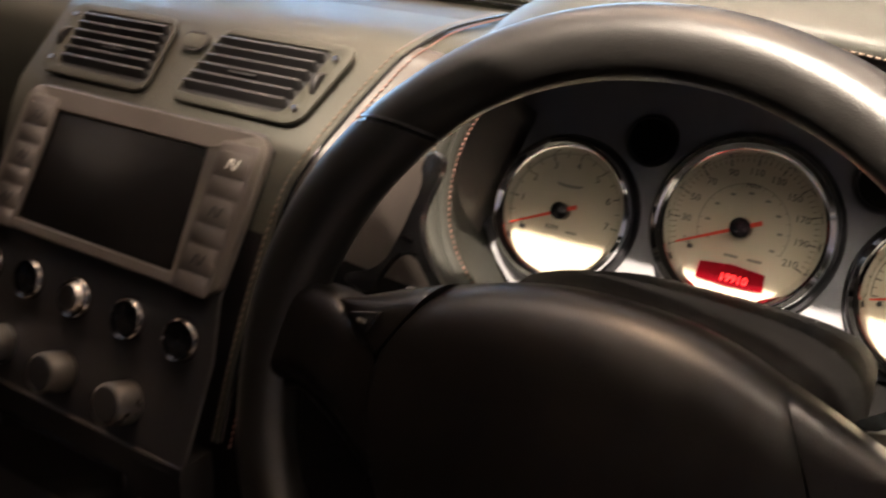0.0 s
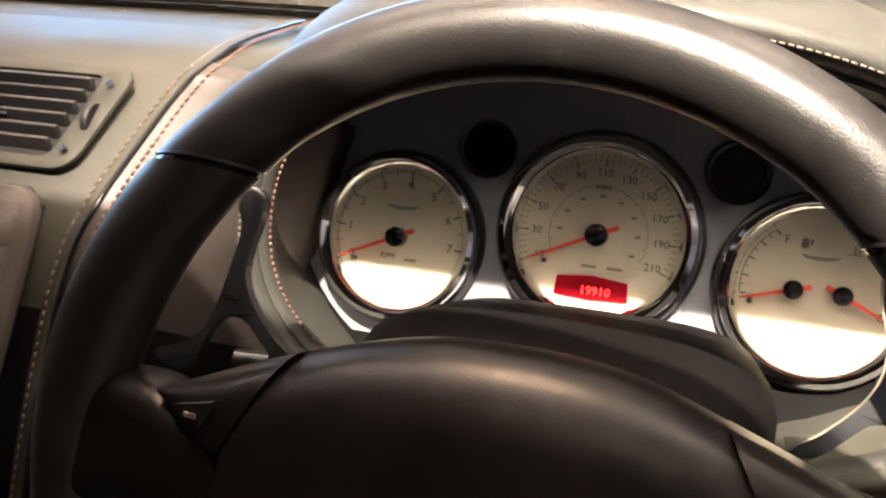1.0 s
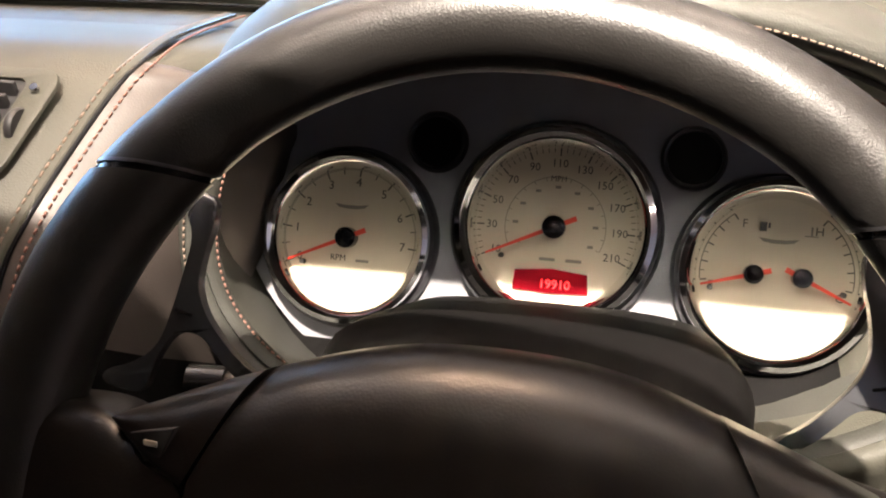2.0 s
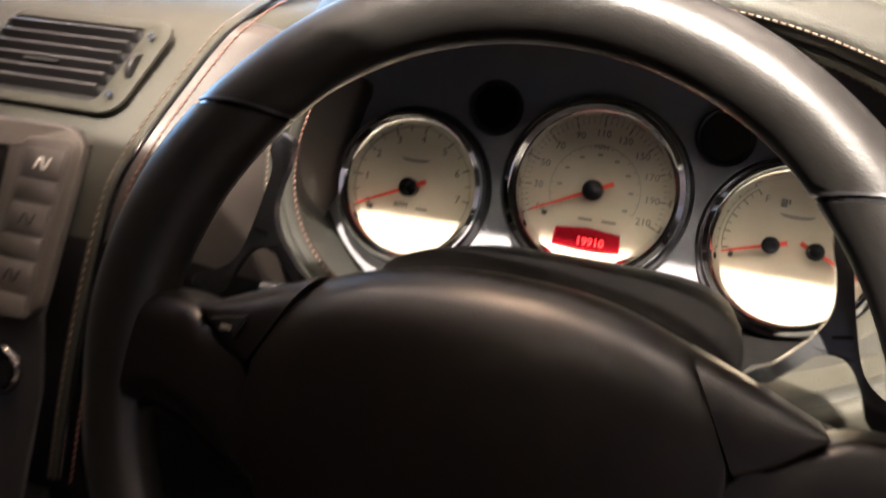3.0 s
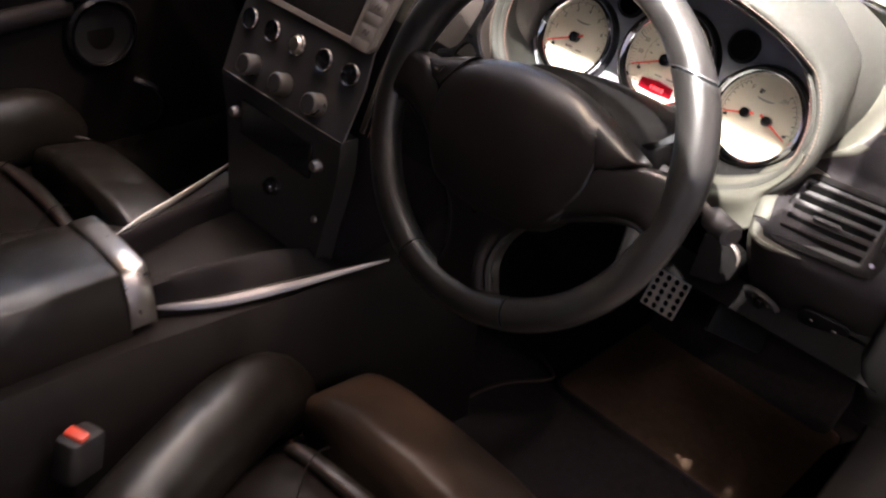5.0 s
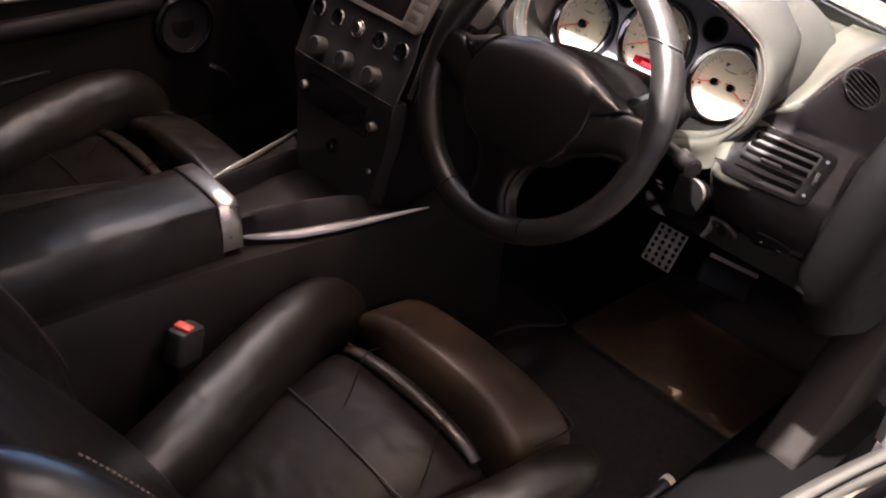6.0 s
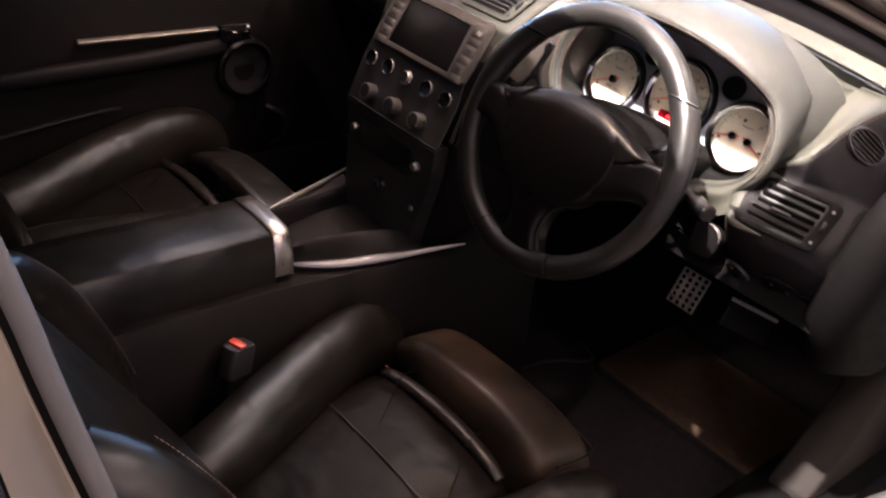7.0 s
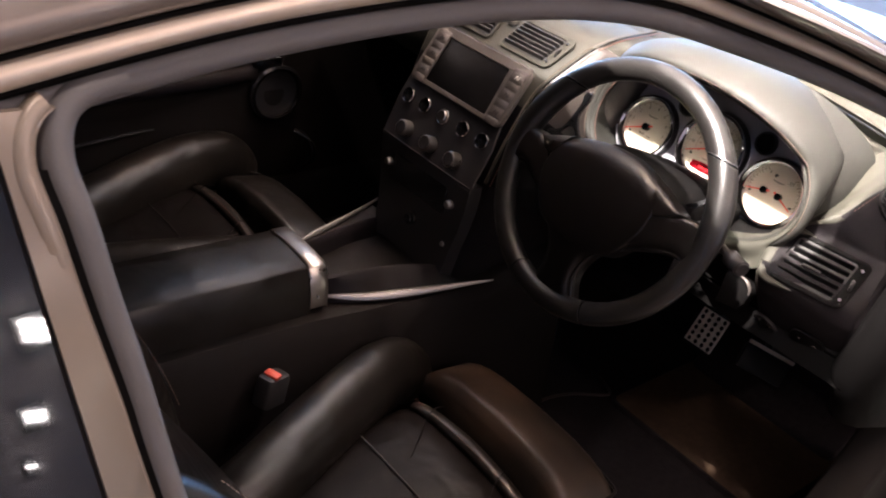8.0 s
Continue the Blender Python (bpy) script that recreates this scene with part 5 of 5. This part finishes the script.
# ---- seats ----
def seat(cx, name, label):
    t = thing(name, (cx, -0.3, 0.13), label, "car seat", "front seats")
    def P(x, y, z):
        return (cx + x, y, z)
    def cushion(rows, mat, nm, lab, ang=60):
        return part(nm, loft(rows), mat, t, lab, True, ang)
    def pad(w0, w1, y0, y1, z0, z1, crown, thick, n=14, m=14, dx=0.0, roll=0.0):
        """A soft block: half widths w0 to w1 from y0 to y1, tops z0 to z1."""
        rows = []
        for k in range(n + 1):
            u = k / n
            e = math.sqrt(max(0.0, 1 - (2 * u - 1) ** 8))
            y, w, z = y0 + (y1 - y0) * u, w0 + (w1 - w0) * u, z0 + (z1 - z0) * u
            ring = []
            for j in range(2 * m):
                a = 2 * math.pi * j / (2 * m)
                c, s = math.cos(a), math.sin(a)
                x = w * math.copysign(abs(c) ** 0.5, c) * (0.94 + 0.06 * e)
                h = thick / 2 * math.copysign(abs(s) ** 0.7, s) * (0.55 + 0.45 * e)
                ring.append(P(dx + x, y, z - thick / 2 + h + (crown * (1 - (x / w) ** 2) if s > 0 else 0) + roll * x))
            rows.append(ring)
        return rows
    cushion(pad(0.15, 0.16, -0.46, -0.085, 0.335, 0.385, 0.006, 0.12), PANEL_LEATHER, "seat_panel", "creased dark leather seat panel")
    cushion(pad(0.176, 0.186, -0.04, 0.08, 0.4, 0.378, 0.012, 0.13, dx=-0.02 if cx > 0 else 0.02), LIT_TAN_LEATHER if cx > 0 else SEAT_LEATHER, "thigh_pad", "brown-black leather thigh pad")
    for s in (-1, 1):
        if cx < 0 and s < 0:
            # tall bolster beside the passenger door
            path, fat = spline([P(s * 0.09, -0.47, 0.34), P(s * 0.11, -0.36, 0.358), P(s * 0.16, -0.21, 0.376), P(s * 0.2, -0.08, 0.386), P(s * 0.212, 0.005, 0.378), P(s * 0.21, 0.045, 0.33)], 26), (0.06, 0.074)
        elif s * cx < 0:
            # the bolster beside the console is the fuller one
            path, fat = spline([P(s * 0.085, -0.47, 0.35), P(s * 0.105, -0.39, 0.36), P(s * 0.16, -0.25, 0.37), P(s * 0.207, -0.13, 0.374), P(s * 0.226, -0.065, 0.362), P(s * 0.226, -0.035, 0.325)], 26), (0.055, 0.064)
        else:
            path, fat = spline([P(s * 0.105, -0.47, 0.33), P(s * 0.13, -0.39, 0.335), P(s * 0.175, -0.25, 0.342), P(s * 0.2, -0.13, 0.348), P(s * 0.208, -0.02, 0.35), P(s * 0.205, 0.045, 0.325)], 26), (0.043, 0.047)
        part("side_bolster", sweep(path, *fat, 18, taper=lambda u: 0.55 + 0.45 * math.sin(math.pi * min(1, 0.15 + u * 0.8)) ** 0.5), SEAT_LEATHER, t, "raised leather side bolster", True, 60)
    out = 1 if cx > 0 else -1
    part("pad_piping", sweep(spline([P(out * -0.19, 0.07, 0.352), P(out * -0.1, 0.082, 0.362), P(out * 0.06, 0.082, 0.362), P(out * 0.145, 0.077, 0.358), P(out * 0.168, 0.05, 0.366), P(out * 0.17, -0.02, 0.38)], 30), 0.0025, 0.0025, 8), SEAT_LEATHER, t, "piped front edge of the thigh pad")
    part("base", moved(box(0.46, 0.56, 0.14, 0.04), pose(cx, -0.2, 0.14)), DARK_PLASTIC, t, "dark seat base")
    # backrest
    lean = pose(cx, -0.43, 0.30, 32, 0, 0)
    rows = []
    for k in range(19):
        u = k / 18
        w = 0.155 + 0.02 * math.sin(math.pi * u) - 0.035 * u**3
        ring = []
        for j in range(28):
            a = 2 * math.pi * j / 28
            c, s = math.cos(a), math.sin(a)
            e = math.sqrt(max(0.05, 1 - (2 * u - 1) ** 10))
            ring.append(lean @ Vector((w * math.copysign(abs(c) ** 0.5, c) * e, 0.05 * math.copysign(abs(s) ** 0.7, s) * e, 0.66 * u)))
        rows.append(ring)
    cushion(rows, SEAT_LEATHER, "backrest", "dark leather backrest")
    for s in (-1, 1):
        path = [lean @ Vector(p) for p in ((s * 0.165, -0.01, 0.14), (s * 0.195, 0.015, 0.22), (s * 0.2, 0.03, 0.33), (s * 0.18, 0.025, 0.42), (s * 0.15, 0.01, 0.47))]
        part("back_bolster", sweep(spline(path, 24), 0.042, 0.052, 18, (0, 1, 0), taper=lambda u: 0.6 + 0.4 * math.sin(math.pi * min(1, 0.12 + u * 0.8))), SEAT_LEATHER, t, "raised backrest bolster", True, 60)
        stitches([q + Vector((-s * 0.012, 0.046, 0.024)) for q in spline(path, 24)][4:20], THREAD, t, "bolster_stitching", 0.006, 0.0006)
    part("headrest", moved(loft([[(0.12 * f * math.copysign(abs(math.cos(a)) ** 0.6, math.cos(a)), 0.045 * f * math.sin(a), h) for a in [2 * math.pi * k / 24 for k in range(24)]] for f, h in ((0.7, 0.66), (1, 0.69), (1, 0.77), (0.75, 0.81))]), lean), SEAT_LEATHER, t, "leather headrest", True, 60)
    # stuffed ridge in front of the panel, and two short seams in it
    ridge = spline([P(-0.135, -0.094, 0.372), P(-0.10, -0.092, 0.384), P(0, -0.09, 0.392), P(0.10, -0.092, 0.384), P(0.135, -0.094, 0.372)], 20)
    part("panel_ridge", sweep([q + Vector((0, -0.002, -0.006)) for q in ridge], 0.013, 0.008, 14, taper=lambda u: 0.7 + 0.3 * math.sin(math.pi * u)), SEAT_LEATHER, t, "rubbed leather ridge", True, 60)
    for x in (0.075, -0.085):
        part("short_seam", sweep(spline([P(x - 0.006, -0.074, 0.39), P(x - 0.004, -0.094, 0.396), P(x + 0.004, -0.116, 0.391), P(x + 0.03, -0.15, 0.383), P(x + 0.06, -0.195, 0.374)], 14), 0.001, 0.0008, 6), SHROUD, t, "sunken panel seam")
    # seams
    part("panel_seam", sweep(spline([P(-0.15, -0.215, 0.371), P(0.0, -0.215, 0.376), P(0.15, -0.215, 0.371)], 12), 0.0014, 0.001, 8), SEAT_LEATHER, t, "piped seam across the panel")
    stitches(spline([P(-0.13, -0.1, 0.386), P(0, -0.1, 0.393), P(0.13, -0.1, 0.386)], 12), RED_THREAD, t, "seat_stitching", 0.006, 0.0005)
    return t


driver_seat = seat(0.395, "driver_seat", "worn dark brown leather sports seat on carpet")
part("seat_rail", sweep([(0.628, -0.2, 0.165), (0.628, 0.1, 0.17), (0.630, 0.27, 0.18)], 0.011, 0.011, 14), GUNMETAL, driver_seat, "dark tubular seat rail")
part("rail_cap", sweep([(0.630, 0.268, 0.18), (0.630, 0.276, 0.1805), (0.630, 0.279, 0.1805)], 0.0125, 0.0125, 14), ALLOY, driver_seat, "bright rail end cap")
seat(-0.395, "passenger_seat", "dark leather passenger seat beside the console")

buckle = thing("seat_belt_buckle", (0.15, -0.3, 0.37), "black seat belt buckle with red release button", "buckle")
part("body", moved(box(0.032, 0.05, 0.05, 0.008), pose(0.152, -0.30, 0.372, -12, 0, 20)), DARK_PLASTIC, buckle)
part("button", moved(box(0.026, 0.014, 0.004, 0.003), pose(0.152, -0.296, 0.4235, 0, 0, 20)), BUCKLE_RED, buckle, "red release button")

# ---- footwell ----
mat_ob = thing("floor_mat", (0.45, 0.4, 0.16), "brown carpet floor mat with bound edge", "floor mat")
part("carpet_mat", moved(box(0.39, 0.30, 0.012, 0.02), pose(0.45, 0.615, 0.152, 0, 0, 0)), MAT_PILE, mat_ob)
part("binding", moved(ring_plate(rounded(0.396, 0.306, 0.022, 5), rounded(0.382, 0.292, 0.018, 5), 0.0135, 0.003), pose(0.45, 0.615, 0.152)), CARPET, mat_ob, "dark bound edge")
solid("heel_board", moved(box(0.36, 0.3, 0.02, 0.02), pose(0.44, 0.74, 0.15, 40, 0, 0) @ pose(0, 0.15, 0)), CARPET, "black carpeted footwell heel board", "heel board")
cable = solid("cable", sweep(spline([(0.205, 0.17, 0.153), (0.195, 0.25, 0.153), (0.185, 0.336, 0.153), (0.199, 0.406, 0.153), (0.235, 0.462, 0.155), (0.241, 0.482, 0.158), (0.215, 0.50, 0.153), (0.185, 0.51, 0.153)], 50), 0.003, 0.003, 8), CABLE, "thin black cable on the footwell carpet", "cable")


def pedal(x, y, z, w, h, name, label, lean):
    t = thing(name, (x, y + 0.03, z - 0.1), label, "pedal")
    m = facing(x, y, z, lean)
    cols, rows = 4, 6
    face = None
    for i in range(cols):
        for j in range(rows):
            cw, ch = (w - 0.004) / cols, (h - 0.004) / rows
            r = min(cw, ch) * 0.4
            n = 12
            ang = [math.pi / 4 + 2 * math.pi * k / n for k in range(n)]
            sq = []
            for a in ang:
                c, s = math.cos(a), math.sin(a)
                f = 1 / max(abs(c), abs(s))
                sq.append((c * f * cw / 2, s * f * ch / 2))
            b = ring_plate(sq, [(r * math.cos(a), r * math.sin(a)) for a in ang], 0.005, 0.0004)
            b = moved(b, m @ pose((i - (cols - 1) / 2) * cw, (j - (rows - 1) / 2) * ch, 0))
            face = b if face is None else merge(face, b)
    bmesh.ops.remove_doubles(face, verts=face.verts, dist=0.0002)
    part("drilled_face", face, ALLOY, t, "drilled bare alloy face")
    part("backing", moved(box(w * 0.96, h * 0.96, 0.004, 0.004), m @ pose(0, 0, -0.005)), GLOSS_BLACK, t)
    part("arm", sweep([m @ Vector((0, 0, -0.006)), m @ Vector((0, 0.03, -0.04)), m @ Vector((0, 0.26, -0.06))], 0.008, 0.012, 8), DARK_PLASTIC, t)


pedal(0.34, 0.595, 0.352, 0.066, 0.08, "brake_pedal", "square drilled alloy pedal in the footwell", 28)

# ---- doors ----
pd = thing("passenger_door", (-0.72, 0, 0.3), "dark closed passenger door with bright grab strip", "car door")
part("panel", loft([[(-0.70, y, 0.25), (-0.685, y, 0.4), (-0.695, y, 0.56), (-0.69, y, 0.6), (-0.70, y, 0.68), (-0.715, y, 0.74), (-0.75, y, 0.77), (-0.78, y, 0.7), (-0.78, y, 0.25)] for y in (-0.75, -0.4, 0.0, 0.3, 0.55, 0.95)]), TUNNEL, pd, "black leather door panel", True, 60)
part("grab_strip", loft([[(-0.69 + a, y, 0.592 + b) for a, b in ((0, -0.004), (0.012, -0.003), (0.014, 0.002), (0.008, 0.006), (0, 0.006))] for y in (-0.205, -0.2, -0.05, 0.095, 0.103)]), SATIN, pd, "bright satin grab strip")
part("armrest", sweep(spline([(-0.68, -0.75, 0.52), (-0.665, -0.4, 0.535), (-0.665, -0.1, 0.545), (-0.69, 0.12, 0.55)], 20), 0.016, 0.02, 14), PLUM_LEATHER, pd, "dark door armrest")
DS = pose(-0.686, 0.176, 0.495, 0, 90, 0) @ Matrix.Diagonal((1.24, 1.24, 1.3, 1))
part("speaker_ring", moved(lathe([(0.045, 0.0), (0.046, 0.008), (0.05, 0.01), (0.056, 0.006), (0.058, 0.0)], 40), DS), GLOSS_BLACK, pd, "gloss black speaker ring")
part("ring_trim", moved(lathe([(0.047, 0.006), (0.0485, 0.0115), (0.0505, 0.0115), (0.052, 0.007)], 40), DS), DARK_CHROME, pd, "dark chrome speaker ring")
part("speaker_cone", moved(lathe([(0.0, -0.004), (0.02, -0.004), (0.045, 0.002)], 40), DS), DARK_PLASTIC, pd, "dark speaker mesh")
part("pull_loop", sweep(spline([(-0.668, 0.225, 0.4), (-0.65, 0.252, 0.385), (-0.642, 0.268, 0.355), (-0.65, 0.27, 0.32), (-0.675, 0.25, 0.29)], 20), 0.011, 0.008, 12), GLOSS_BLACK, pd, "glossy dark pull loop")
plate_ob = part("handle_plate", moved(box(0.042, 0.078, 0.012, 0.006), pose(-0.69, 0.148, 0.581, 0, 90, 0)), GLOSS_BLACK, pd, "gloss black handle plate")
part("handle", sweep(spline([(-0.676, 0.116, 0.59), (-0.662, 0.128, 0.591), (-0.66, 0.15, 0.589), (-0.668, 0.17, 0.584), (-0.677, 0.178, 0.578)], 14), 0.005, 0.004, 8), DARK_CHROME, plate_ob, "small chrome door handle")
part("lock_button", moved(lathe([(0.0, 0.006), (0.006, 0.0055), (0.0085, 0.003), (0.009, 0.0)], 18), pose(-0.678, 0.176, 0.59, 0, 90, 0)), CHROME, plate_ob, "round chrome lock button")
part("pocket_edge", sweep(spline([(-0.688, -0.42, 0.402), (-0.68, -0.3, 0.424), (-0.68, -0.2, 0.436), (-0.69, -0.12, 0.438)], 16), 0.004, 0.0035, 8), DARK_PLASTIC, pd, "rolled edge of the door pocket, paler than the panel")

HINGE = pose(0.80, 0.62, 0, 0, 0, 58)
dd = thing("driver_door", (0.84, 0.62, 0.25), "open driver door with pale grey leather lining", "car door")
part("lining", moved(loft([[(-0.02, -y, 0.24), (-0.035, -y, 0.45), (-0.03, -y, 0.7), (-0.01, -y, 0.77), (0.06, -y, 0.77), (0.09, -y, 0.5), (0.06, -y, 0.22)] for y in (0.02, 0.06, 0.4, 0.8, 1.15, 1.2)]), HINGE), DOOR_TRIM, dd, "pale grey leather door lining", True, 60)
part("skin", moved(loft([[(0.07, -y, 0.18), (0.12, -y, 0.45), (0.10, -y, 0.72), (0.065, -y, 0.77), (0.06, -y, 0.77), (0.06, -y, 0.2)] for y in (0.0, 0.4, 0.8, 1.25)]), HINGE), PAINT, dd, "silver bronze painted door skin", True, 60)
